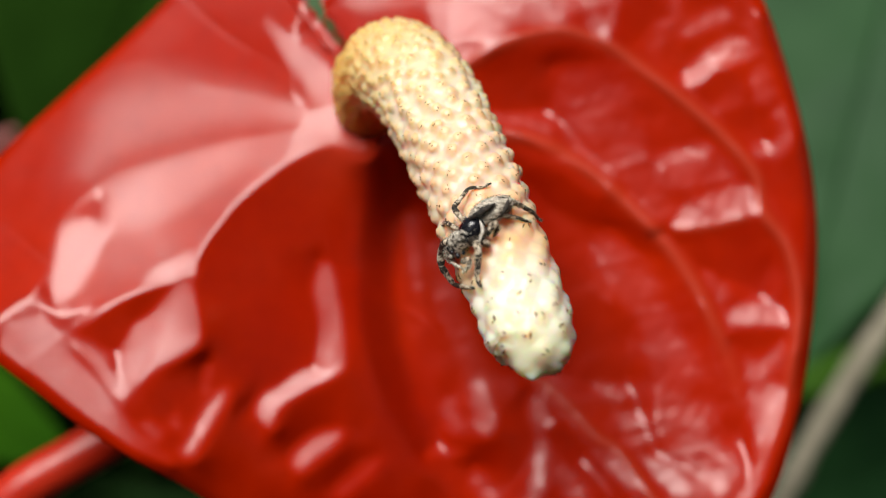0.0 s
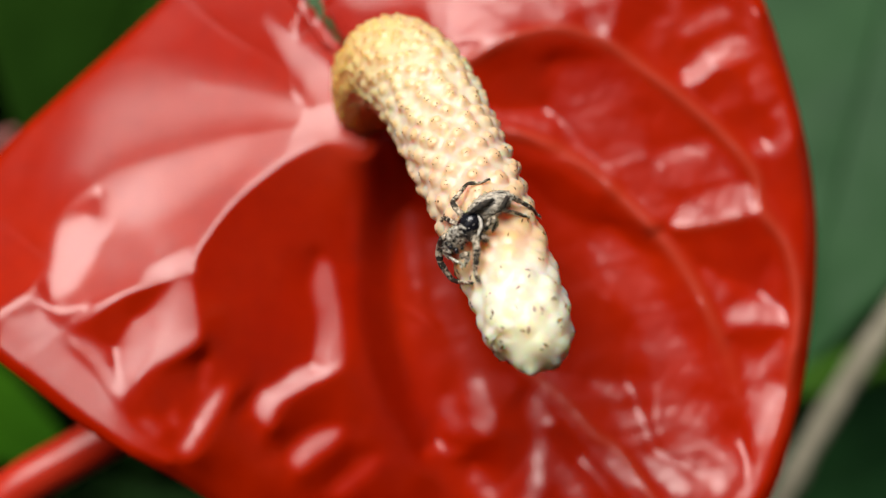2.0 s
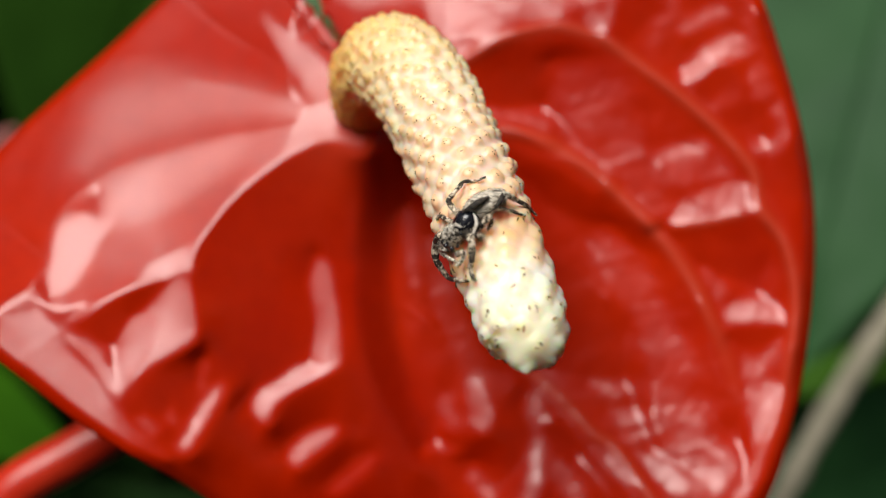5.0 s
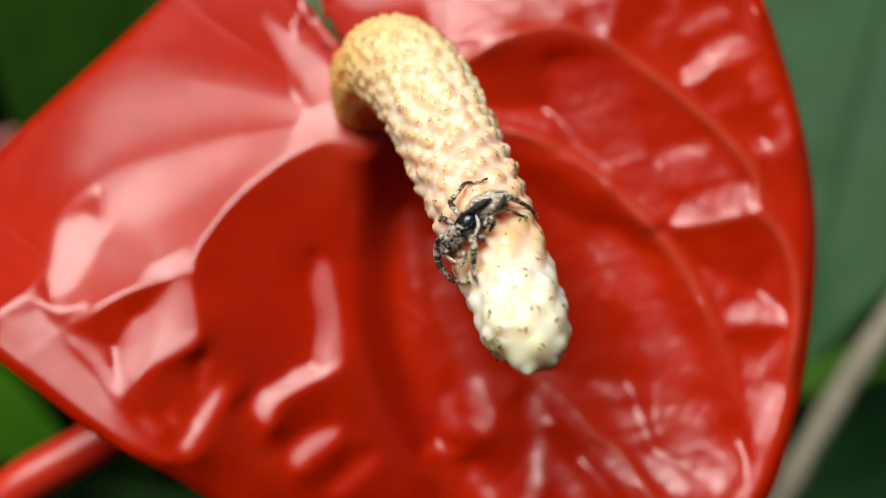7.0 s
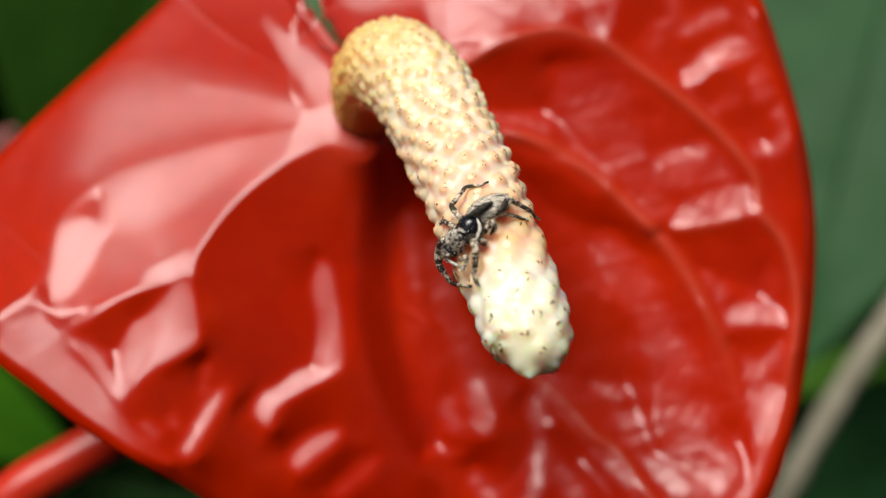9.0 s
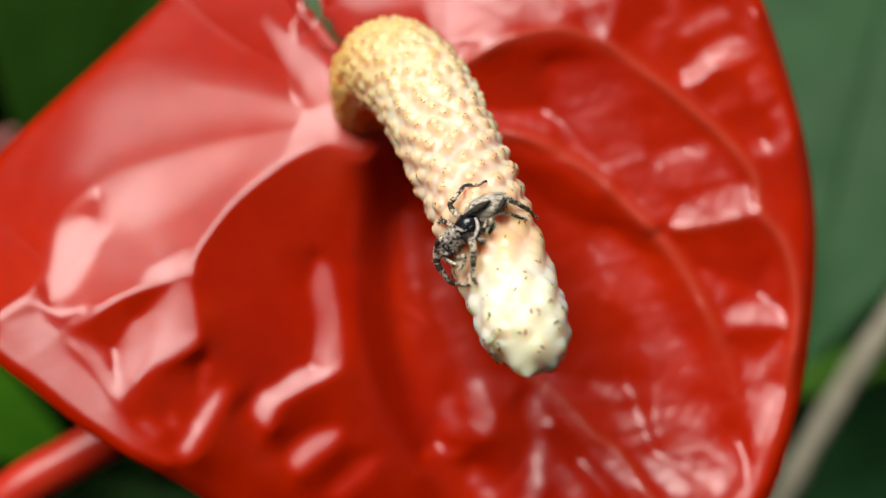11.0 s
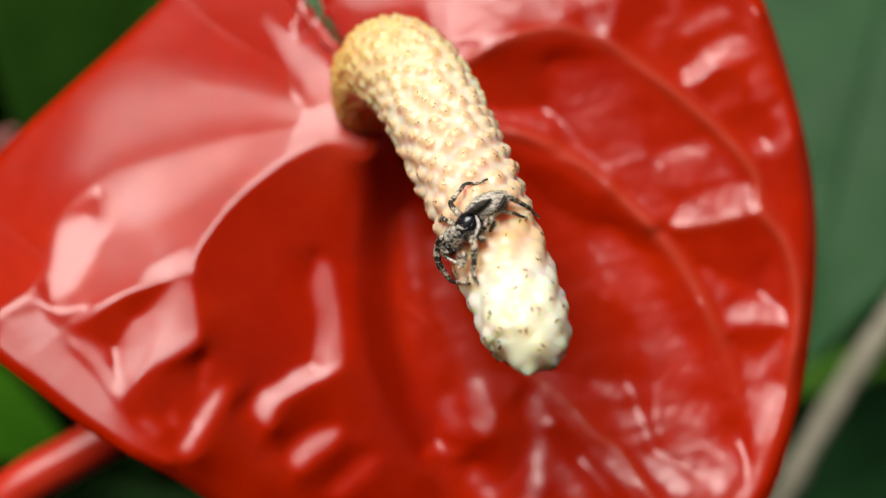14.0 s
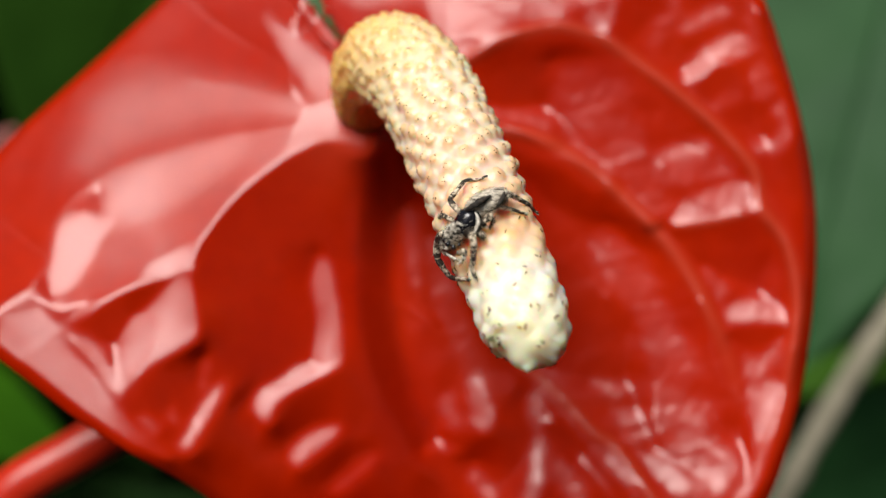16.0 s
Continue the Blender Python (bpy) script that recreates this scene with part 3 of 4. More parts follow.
LEANS = (0.60, 0.50, 0.42, 0.34, 0.28, 0.235, 0.195, 0.15, 0.11, 0.07, 0.0)
AWAY = (0.40, -0.80)     # the default lean of spots shaped to look shaded


def sample(grid, x, y):
    """Smooth (cubic B-spline) reading of the grid."""
    u = np.clip((x - GX[0]) / STEP, 1, len(GX) - 3.001)
    v = np.clip((y - GY[0]) / STEP, 1, len(GY) - 3.001)
    i, j = u.astype(int), v.astype(int)
    f, g = u - i, v - j

    def weights(f):
        return ((1 - f) ** 3 / 6, (3 * f ** 3 - 6 * f * f + 4) / 6, (-3 * f ** 3 + 3 * f * f + 3 * f + 1) / 6, f ** 3 / 6)

    out = np.zeros(x.shape)
    for b, q in enumerate(weights(g)):
        for a, p in enumerate(weights(f)):
            out += q * p * grid[j + b - 1, i + a - 1]
    return out


def build_spathe(parent):
    ring = smooth_path(OUTLINE, 18)
    n, rows = len(ring), 230
    r = np.linspace(0.004, 1, rows) ** 0.85
    x = HEART[0] + r[:, None] * (ring[:, 0] - HEART[0])[None]
    y = HEART[1] + r[:, None] * (ring[:, 1] - HEART[1])[None]
    rim = np.repeat(r[:, None], n, axis=1)
    h = sample(sculpt(), x, y)
    reach = np.hypot(ring[:, 0] - HEART[0], ring[:, 1] - HEART[1])
    h += -0.7 * np.clip((rim - 0.965) / 0.035, 0, 1) ** 2 * np.clip((reach - 12) / 25, 0.05, 1)[None]
    vein = np.zeros(x.shape)
    for line, high, half in VEINS:
        d, s = nearest(x, y, line)
        g = np.exp(-(d / half) ** 2) * np.clip((1 - s) * 4, 0, 1)
        h += high * g
        vein = np.maximum(vein, 0.55 * g)
    dx, dy = x - HEART[0], y - HEART[1]
    vein = np.maximum(vein, 0.45 * np.exp(-((dx + 6) ** 2 + dy ** 2) / 40))
    k = (DEPTH - h) / DEPTH * 0.001
    co = np.stack((x * k, y * k, h * 0.001), axis=2).reshape(-1, 3)
    i, j = np.meshgrid(np.arange(rows - 1), np.arange(n - 1), indexing="ij")
    a = (i * n + j).ravel()
    quads = np.stack((a, a + n, a + n + 1, a + 1), axis=1)
    me = bpy.data.meshes.new("spathe")
    me.from_pydata(co.tolist(), [], quads.tolist())
    me.attributes.new("vein", "FLOAT", "POINT").data.foreach_set("value", vein.ravel())
    ob = finish("spathe", me, RED, parent, "glossy red heart-shaped spathe with raised veins")
    thick = ob.modifiers.new("thickness", "SOLIDIFY")
    thick.thickness, thick.offset = 0.0006, -1
    return ob


# ---- spadix ----
SPADIX = [  # x, y, w, radius
    (*(-8.8, 14.8), -1.5, 2.9), (*(-9.9, 17.8), 4.0, 3.3), (*(-9.0, 21.1), 9.0, 4.3), (*(-6.1, 22.4), 13.5, 5.35), (*(-2.6, 19.5), 18.0, 5.25),
    (*(1.1, 12.5), 23.0, 4.9), (*(4.6, 4.9), 28.0, 4.6), (*(7.7, -2.7), 32.5, 4.3), (*(10.2, -9.5), 36.2, 4.0),
    (*(10.9, -11.8), 37.4, 3.6), (*(10.9, -13.3), 38.1, 2.75), (*(10.7, -14.6), 38.6, 1.7), (*(10.7, -15.3), 38.9, 0.85), (*(10.7, -15.7), 39.1, 0.4), (*(10.7, -15.9), 39.2, 0.12),
]


def floret_mesh(name, along, size, rng):
    """The low domed crown of one floret, with dry brown stigma specks round it."""
    height = size * (0.30 if along < 0.72 else 0.20)
    bm = bmesh.new()
    rings = []
    for rad, z in ((1.35, -0.75), (1.0, 0.15), (0.66, 0.68), (0.34, 0.92)):
        ring = []
        for k in range(9):
            a = math.pi * k / 4.5
            f = rad * size * rng.uniform(0.88, 1.12)
            ring.append(bm.verts.new((f * math.cos(a), f * math.sin(a), z * height)))
        rings.append(ring)
    for a, b in zip(rings, rings[1:]):
        for k in range(9):
            bm.faces.new((a[k], a[(k + 1) % 9], b[(k + 1) % 9], b[k]))
    top = bm.verts.new((0, 0, height))
    for k in range(9):
        bm.faces.new((rings[-1][k], rings[-1][(k + 1) % 9], top))
    for s in range(rng.choice((1, 2, 2, 3, 3))):
        a, d = rng.uniform(0, 6.28), size * (rng.uniform(0.2, 0.9) if along < 0.7 else rng.uniform(0.5, 1.0))
        c = Vector((d * math.cos(a), d * math.sin(a), height * (1.0 - 0.75 * (d / size) ** 2) + (0 if along < 0.74 else 0.00016)))
        w = rng.uniform(0.00007, 0.00012)
        long = 2.0 if along < 0.72 else 3.2
        t = a + 1.57 + rng.uniform(-0.5, 0.5)
        tip = bm.verts.new(c + Vector((0, 0, w * 1.1)))
        feet = [bm.verts.new(c + Vector((w * (1.0 if q % 2 else long) * math.cos(t + q * 1.57), w * (1.0 if q % 2 else long) * math.sin(t + q * 1.57), -w))) for q in range(4)]
        for q in range(4):
            bm.faces.new((feet[q], feet[(q + 1) % 4], tip)).material_index = 1
    me = bpy.data.meshes.new(name)
    bm.to_mesh(me)
    bm.free()
    me.attributes.new("along", "FLOAT", "POINT").data.foreach_set("value", [along] * len(me.vertices))
    me.attributes.new("crown", "FLOAT", "POINT").data.foreach_set("value", [0.75] * len(me.vertices))
    me.materials.append(FLORET)
    me.materials.append(STIGMA)
    me.polygons.foreach_set("use_smooth", [True] * len(me.polygons))
    return me


def build_spadix(parent):
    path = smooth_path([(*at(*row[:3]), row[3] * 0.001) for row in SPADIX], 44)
    sides = 150
    bm = bmesh.new()
    frames = tube(bm, path[:, :3], path[:, 3], sides)
    me = bpy.data.meshes.new("spadix")
    bm.to_mesh(me)
    bm.free()
    run = np.concatenate(((0,), np.cumsum(np.linalg.norm(np.diff(path[:, :3], axis=0), axis=1))))
    total = run[-1]
    # florets stand in a spiral, closer together towards the base
    rng = random.Random(4)
    s, turn, placed = 0.0030, 0.0, []
    while s < total - 0.0014:
        i = min(int(np.searchsorted(run, s)), len(path) - 1)
        c, tang, up, side = frames[i]
        r = path[i, 3]
        out = up * math.cos(turn) + side * math.sin(turn)
        lo, hi = max(i - 2, 0), min(i + 2, len(path) - 1)
        taper = min(1.2, max(0.0, (path[lo, 3] - path[hi, 3]) / max(run[hi] - run[lo], 1e-6)))
        placed.append((s / total, Vector(c + out * r), Vector(out), Vector(tang), taper))
        gap = float(np.interp(s / total, (0.3, 0.5, 0.65, 0.75, 0.85, 0.95), (0.00128, 0.00165, 0.00200, 0.00225, 0.0024, 0.0019)))
        s += gap * gap / (2 * math.pi * max(r, 0.0012))
        turn += 2.39996 + rng.uniform(-0.06, 0.06)
    # the flesh swells under every floret
    co = np.array([v.co for v in me.vertices])
    centre = np.repeat(path[:, :3], sides, axis=0)
    away = co - centre
    away /= np.maximum(np.linalg.norm(away, axis=1), 1e-9)[:, None]
    share = np.repeat(run / total, sides)
    swell, crown = np.zeros(len(co)), np.zeros(len(co))
    lifts = []
    for f, c, out, tang, taper in placed:
        wide = float(np.interp(f, (0.3, 0.5, 0.65, 0.8, 0.95), (0.00056, 0.00070, 0.00080, 0.00108, 0.0009))) * rng.uniform(0.9, 1.1)
        high = float(np.interp(f, (0.3, 0.5, 0.65, 0.8, 0.95), (0.00034, 0.00046, 0.00056, 0.00056, 0.00042))) * rng.uniform(0.75, 1.15)
        d = np.linalg.norm(co - np.array(c), axis=1) / wide
        g = np.exp(-d ** (3.4 if f < 0.76 else 2.4))
        swell = np.maximum(swell, high * g) + 0.15 * np.minimum(swell, high * g)
        crown = np.maximum(crown, np.exp(-(d * 1.25) ** 2))
        lifts.append(high)
    fade = np.clip((1 - share) * total / 0.0014, 0, 1)
    co += away * (swell * fade)[:, None]
    me.vertices.foreach_set("co", co.ravel())
    me.attributes.new("along", "FLOAT", "POINT").data.foreach_set("value", share)
    me.attributes.new("crown", "FLOAT", "POINT").data.foreach_set("value", crown)
    me.update()
    spadix = finish("spadix", me, FLESH, parent, "fleshy spadix, orange at its base, creamy white at the tip")
    zones = 24
    stock = []
    for z in range(zones):
        f = (z + 0.5) / zones
        size = float(np.interp(f, (0.35, 0.5, 0.65, 0.75, 0.82), (0.00032, 0.00043, 0.00048, 0.00050, 0.00050)))
        stock.append([floret_mesh("floret", f, size, rng) for _ in range(4)])
    rest = bmesh.new()
    count = 0
    for (f, c, out, tang, taper), lift in zip(placed, lifts):
        zax = (out + tang * (0.10 + taper)).normalized()
        yax = (tang - zax * tang.dot(zax)).normalized()
        xax = yax.cross(zax)
        m = Matrix((xax, yax, zax)).transposed().to_4x4()
        m = Matrix.Translation(c + out * (lift - (0.00006 if f < 0.76 else 0.00022))) @ m @ pose(0, 0, 0, rng.uniform(-8, 8), rng.uniform(-8, 8), rng.uniform(-180, 180)) @ Matrix.Scale(rng.uniform(0.85, 1.12), 4)
        me = stock[min(int(f * zones), zones - 1)][rng.randrange(4)]
        if f > 0.30 and out.z > -0.2 and count < 300:
            ob = new("floret", me)
            ob.parent, ob.matrix_local = spadix, m
            count += 1
        else:
            first = len(rest.verts)
            rest.from_mesh(me)
            rest.verts.ensure_lookup_table()
            for v in rest.verts[first:]:
                v.co = m @ v.co
    me = bpy.data.meshes.new("floret_cover")
    rest.to_mesh(me)
    rest.free()
    ob = finish("floret_cover", me, (FLORET, STIGMA), spadix)
    tagged(ob, "small crowded florets of the spadix", kind="stuff")
    return spadix


# ---- the flower ----
def build_flower():
    flower = new("anthurium_flower")
    flower.matrix_world = FLOWER
    tagged(flower, "red anthurium flower with a glossy spathe and a spotted cream spadix", "flower")
    build_spathe(flower)
    build_spadix(flower)
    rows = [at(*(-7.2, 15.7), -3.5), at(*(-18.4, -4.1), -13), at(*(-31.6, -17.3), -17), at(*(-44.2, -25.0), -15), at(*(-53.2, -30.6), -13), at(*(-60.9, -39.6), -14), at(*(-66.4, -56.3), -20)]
    foot = FLOWER.inverted() @ Vector((-0.12, 0.10, -0.01))
    rows += [rows[-1].lerp(foot, 0.3) + Vector((0, -0.01, 0)), rows[-1].lerp(foot, 0.65), foot]
    path = smooth_path([tuple(p) for p in rows], 10)
    bm = bmesh.new()
    tube(bm, path, np.full(len(path), 0.00335), 20)
    part("peduncle", bm, RED_STEM, flower, "smooth red flower stalk")
    return flower


FLOWER_THING = build_flower()

# ---- the jumping spider on the spadix ----
def spider_hair(name, stops, scale, rough):
    m, t, p = shader(name, (0.2, 0.17, 0.13), rough, 0.3)
    c = ramp(t, noise_tex(t, coords(t), scale, 4), stops)
    t.links.new(c.outputs[0], p.inputs["Base Color"])
    bump(t, p, noise_tex(t, coords(t), scale * 2.5, 4), 0.6, 0.0002)
    return m


GREY_HAIR = spider_hair("grey_hair", ((0.38, (0.012, 0.010, 0.008)), (0.46, (0.26, 0.22, 0.17)), (0.57, (0.82, 0.76, 0.66))), 2600, 0.7)
DARK_HAIR = spider_hair("dark_hair", ((0.4, (0.006, 0.005, 0.005)), (0.75, (0.10, 0.08, 0.06))), 2600, 0.6)
PALE_HAIR = spider_hair("pale_hair", ((0.3, (0.45, 0.39, 0.30)), (0.7, (0.80, 0.75, 0.66))), 2600, 0.7)
SHELL = mottled("black_carapace", (0.004, 0.004, 0.006), (0.015, 0.015, 0.02), 1800, 0.25, 0.6)
LEG_DARK = spider_hair("leg_band_dark", ((0.4, (0.008, 0.006, 0.005)), (0.7, (0.09, 0.07, 0.05))), 3500, 0.6)
LEG_PALE = spider_hair("leg_band_pale", ((0.38, (0.05, 0.035, 0.025)), (0.50, (0.50, 0.40, 0.28)), (0.62, (0.80, 0.70, 0.55))), 3500, 0.65)

SPADIX_SKIN = next(o for o in FLOWER_THING.children if o.name == "spadix").data
SKIN = BVHTree.FromPolygons([v.co for v in SPADIX_SKIN.vertices], [tuple(f.vertices) for f in SPADIX_SKIN.polygons])
NEAR_EYE = Vector((0, 0, REACH))
PERCH_W = 29.0


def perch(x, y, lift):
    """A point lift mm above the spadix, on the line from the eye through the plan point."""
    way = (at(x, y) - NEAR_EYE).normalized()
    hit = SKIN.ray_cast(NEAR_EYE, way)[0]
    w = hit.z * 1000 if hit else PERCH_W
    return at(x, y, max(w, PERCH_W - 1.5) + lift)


SPIDER_SEAT = Matrix.Translation(perch(*(3.6, 2.3), 0.2))
SEAT = SPIDER_SEAT.translation


def seated(rows):
    return [tuple(perch(x, y, l) - SEAT) for (x, y), l in rows]


def streaked_hair(name, dark, mid, light):
    """Hair combed along the abdomen."""
    m, t, p = shader(name, mid, 0.7, 0.3)
    turn = t.nodes.new("ShaderNodeMapping")
    turn.inputs["Rotation"].default_value = (0, 0, radians(-28))
    turn.inputs["Scale"].default_value = (0.26, 1.7, 1.7)
    t.links.new(coords(t), turn.inputs["Vector"])
    grain = noise_tex(t, turn.outputs[0], 2600, 5)
    c = ramp(t, grain, ((0.36, dark), (0.44, mid), (0.55, light)))
    t.links.new(c.outputs[0], p.inputs["Base Color"])
    bump(t, p, grain, 0.8, 0.0002)
    return m


ABDOMEN_HAIR = streaked_hair("abdomen_hair", (0.010, 0.008, 0.007), (0.28, 0.23, 0.17), (0.78, 0.70, 0.58))


def furry_blob(name, tail, head, width, depth, material, parent, label, hairs, lean, seed, hair_mats=None, pinch=0.0):
    """An egg-shaped body between two points, with short hairs that lean towards its tail."""
    a, b = Vector(tail), Vector(head)
    axis = (b - a).normalized()
    half = (b - a).length / 2
    side = axis.cross(Vector((0, 0, 1))).normalized()
    top = side.cross(axis)
    rng = random.Random(seed)
    bm = bmesh.new()
    bmesh.ops.create_icosphere(bm, subdivisions=4, radius=1)
    spots = []
    for v in bm.verts:
        n = v.co.copy()
        s = 1 + 0.05 * noise.noise(n * 3 + Vector((seed, 0, 0)))
        thin = 1 - pinch * (0.5 - 0.5 * n.x)
        v.co = (a + b) / 2 + axis * n.x * half * s + side * n.y * width * thin * s + top * n.z * depth * thin * s
        spots.append((v.co.copy(), (axis * n.x / half + side * n.y / width + top * n.z / depth).normalized()))
    for _ in range(hairs):
        c, out = rng.choice(spots)
        way = (out * 0.7 - axis * lean + Vector((rng.uniform(-.3, .3), rng.uniform(-.3, .3), rng.uniform(-.3, .3)))).normalized()
        across = way.cross(out).normalized() * 0.000034
        long = rng.uniform(0.00020, 0.00045)
        f = bm.faces.new([bm.verts.new(p) for p in (c - across, c + across, c + way * long * 0.6 + across * 0.6, c + way * long)])
        f.material_index = rng.randrange(1, len(hair_mats) + 1) if hair_mats else 0
    return part(name, bm, (material, *(hair_mats or ())), parent, label)


def build_leg(name, rows, thick, parent, seed):
    """A jointed leg: swollen segments, dark and pale bands, stray bristles."""
    joints = seated(rows)
    path = smooth_path(joints, 9)
    n = len(path)
    knee = np.array(joints)
    straight = np.stack([np.interp(np.linspace(0, len(joints) - 1, n), np.arange(len(joints)), knee[:, i]) for i in range(3)], axis=1)
    path = 0.3 * path + 0.7 * straight
    share = np.linspace(0, 1, n)
    seg = (share * (len(joints) - 1)) % 1.0
    band = (share * (len(joints) - 1) / 2 + 0.1 * seed) % 1.0
    radii = 0.001 * (thick * (1 - 0.72 * share) * (0.86 + 0.24 * np.sin(math.pi * seg)))
    rng = random.Random(seed)
    bm = bmesh.new()
    frames = tube(bm, path, radii, 10)
    bm.faces.ensure_lookup_table()
    for i in range(n - 1):
        pale = 0.16 + rng.uniform(-0.12, 0.12) < band[i] < 0.74 + rng.uniform(-0.16, 0.16)
        for f in bm.faces[i * 10:(i + 1) * 10]:
            f.material_index = 1 if pale else 0
    for _ in range(int(260 * thick / 0.4)):
        i = rng.randrange(2, n - 1)
        c, tang, up, side = frames[i]
        a = rng.uniform(0, 6.28)
        out = Vector(up * math.cos(a) + side * math.sin(a))
        base = Vector(c) + out * radii[i] * 0.9
        way = (out * 0.7 + Vector(tang)).normalized()
        across = way.cross(out).normalized() * 0.000024
        long = rng.uniform(0.00015, 0.00040)
        bm.faces.new([bm.verts.new(p) for p in (base - across, base + across, base + way * long)]).material_index = rng.randrange(2)
    return part(name, bm, (LEG_DARK, LEG_PALE), parent)


def build_spider():
    spider = new("jumping_spider")
    spider.matrix_world = FLOWER @ SPIDER_SEAT
    tagged(spider, "small grey and black hairy jumping spider on the spadix", "spider")
    tail, head = seated([((4.6, 4.0), 2.0), ((1.9, 1.3), 2.45)])
    furry_blob("cephalothorax", tail, head, 0.00114, 0.00104, SHELL, spider, "shiny black carapace", 60, 0.8, 3, (GREY_HAIR,))
    tail, head = seated([((2.6, 2.4), 2.55), ((0.4, -0.5), 2.8)])
    furry_blob("face", tail, head, 0.00100, 0.00085, GREY_HAIR, spider, "grey hairy eye region", 900, 0.5, 5, (GREY_HAIR, PALE_HAIR, PALE_HAIR, DARK_HAIR))
    tail, head = seated([((8.3, 6.3), 1.9), ((3.1, 3.7), 1.9)])
    ab = furry_blob("abdomen", tail, head, 0.00135, 0.00115, ABDOMEN_HAIR, spider, "grey mottled hairy abdomen", 1500, -0.6, 7, (PALE_HAIR, PALE_HAIR, GREY_HAIR, DARK_HAIR), 0.25)
    for rows, wide in (((((2.9, 3.9), 2.9), ((4.0, 4.6), 3.2), ((5.2, 5.3), 3.2), ((6.1, 5.8), 2.9)), 0.32), ((((7.7, 6.3), 2.3), ((7.6, 5.6), 2.6), ((7.2, 4.9), 2.6), ((6.7, 4.2), 2.1)), 0.24)):
        path = smooth_path(seated(rows), 8)
        bm = bmesh.new()
        tube(bm, path, 0.001 * wide * np.sin(np.linspace(0.35, math.pi - 0.3, len(path))), 10)
        part("abdomen_stripe", bm, DARK_HAIR, ab, "dark hairy stripe")
    for rows, wide in (((((4.2, 3.7), 3.0), ((4.5, 3.0), 3.05), ((4.5, 2.2), 3.0), ((4.1, 1.2), 2.9)), 0.16), ((((1.9, 2.6), 3.55), ((2.4, 2.2), 3.65), ((2.8, 2.1), 3.6)), 0.10)):
        path = smooth_path(seated(rows), 8)
        bm = bmesh.new()
        tube(bm, path, 0.001 * wide * np.sin(np.linspace(0.4, math.pi - 0.4, len(path))), 8)
        part("white_band", bm, PALE_HAIR, spider, "white hair band along the carapace")
    for (xy, lift, r) in (((0.8, -0.2), 3.0, 0.25), ((1.5, -0.6), 3.0, 0.25), ((0.3, 0.3), 2.9, 0.17), ((2.2, -0.3), 2.9, 0.17), ((2.6, 1.2), 3.3, 0.16), ((1.0, 1.7), 3.2, 0.16)):
        bm = bmesh.new()
        bmesh.ops.create_icosphere(bm, subdivisions=3, radius=r * 0.001, matrix=Matrix.Translation(seated([(xy, lift)])[0]))
        part("eye", bm, SHELL, spider, "shiny black eye")
    hind_legs = (
        ((((2.9, 3.4), 1.4), ((1.9, 4.1), 1.6), ((1.0, 5.3), 1.7), ((1.9, 6.5), 1.1), ((2.9, 7.7), 0.75), ((4.5, 7.8), 0.45), ((5.6, 8.3), 0.35)), 0.33),
        ((((2.4, 2.2), 1.5), ((1.1, 2.9), 1.7), ((0.0, 3.5), 1.1), ((-0.3, 3.1), 0.2)), 0.34),
        ((((4.6, 3.7), 0.6), ((6.7, 5.4), 0.9), ((8.2, 6.1), 1.7), ((9.5, 5.4), 1.3), ((10.7, 4.8), 0.9), ((11.4, 4.0), 0.5), ((11.9, 3.6), 0.35)), 0.34),
        ((((4.5, 3.3), 1.0), ((5.7, 4.2), 1.5), ((7.0, 4.4), 1.4), ((8.8, 4.1), 0.9), ((10.2, 3.6), 0.6), ((11.6, 3.2), 0.35)), 0.30),
    )
    front_legs = (
        ((((1.3, 0.6), 1.6), ((0.1, 1.1), 2.4), ((-0.6, -0.3), 2.2), ((-0.5, -1.9), 1.6), ((0.3, -3.2), 1.0), ((1.1, -4.2), 0.7), ((2.4, -4.5), 0.5), ((3.5, -4.6), 0.35)), 0.48),
        ((((2.9, 1.0), 1.8), ((3.6, 1.3), 2.8), ((4.0, 0.2), 2.6), ((4.0, -1.7), 1.5), ((3.8, -3.0), 0.9), ((4.1, -4.1), 0.5), ((4.5, -4.7), 0.35)), 0.46),
        ((((4.3, 2.0), 1.4), ((5.4, 2.6), 1.7), ((6.1, 3.4), 1.8), ((6.4, 2.6), 1.0), ((5.9, 1.8), 0.35)), 0.46),
        ((((4.0, 1.2), 1.4), ((4.7, 1.2), 1.5), ((5.2, 0.9), 1.0), ((5.0, 0.5), 0.35)), 0.40),
    )
    for k, (rows, thick) in enumerate(hind_legs + front_legs):
        build_leg("leg", rows, thick, spider, 20 + k)
    for k, rows in enumerate(((((0.7, -0.6), 2.2), ((0.0, -0.8), 2.4), ((1.0, -1.6), 2.1), ((2.6, -2.5), 1.4)), (((2.1, -1.3), 2.0), ((2.9, -1.0), 2.3), ((2.8, -2.0), 1.8), ((2.2, -2.6), 1.3)))):
        leg = build_leg("pedipalp", rows, 0.30, spider, 40 + k)
        leg.data.materials[0] = GREY_HAIR
    return spider


SPIDER_THING = build_spider()


# ---- ground and plants round the flower ----
def build_ground():
    bm = bmesh.new()
    bmesh.ops.create_grid(bm, x_segments=60, y_segments=60, size=1.0)
    for v in bm.verts:
        r = v.co.length
        v.co = v.co * (1.5 + 300 * r ** 4)
        v.co.z = 0.012 * noise.noise(v.co * 9) if v.co.length < 4 else 0
    return tagged(part("ground", bm, SOIL), "dark damp garden soil", kind="structure")


build_ground()


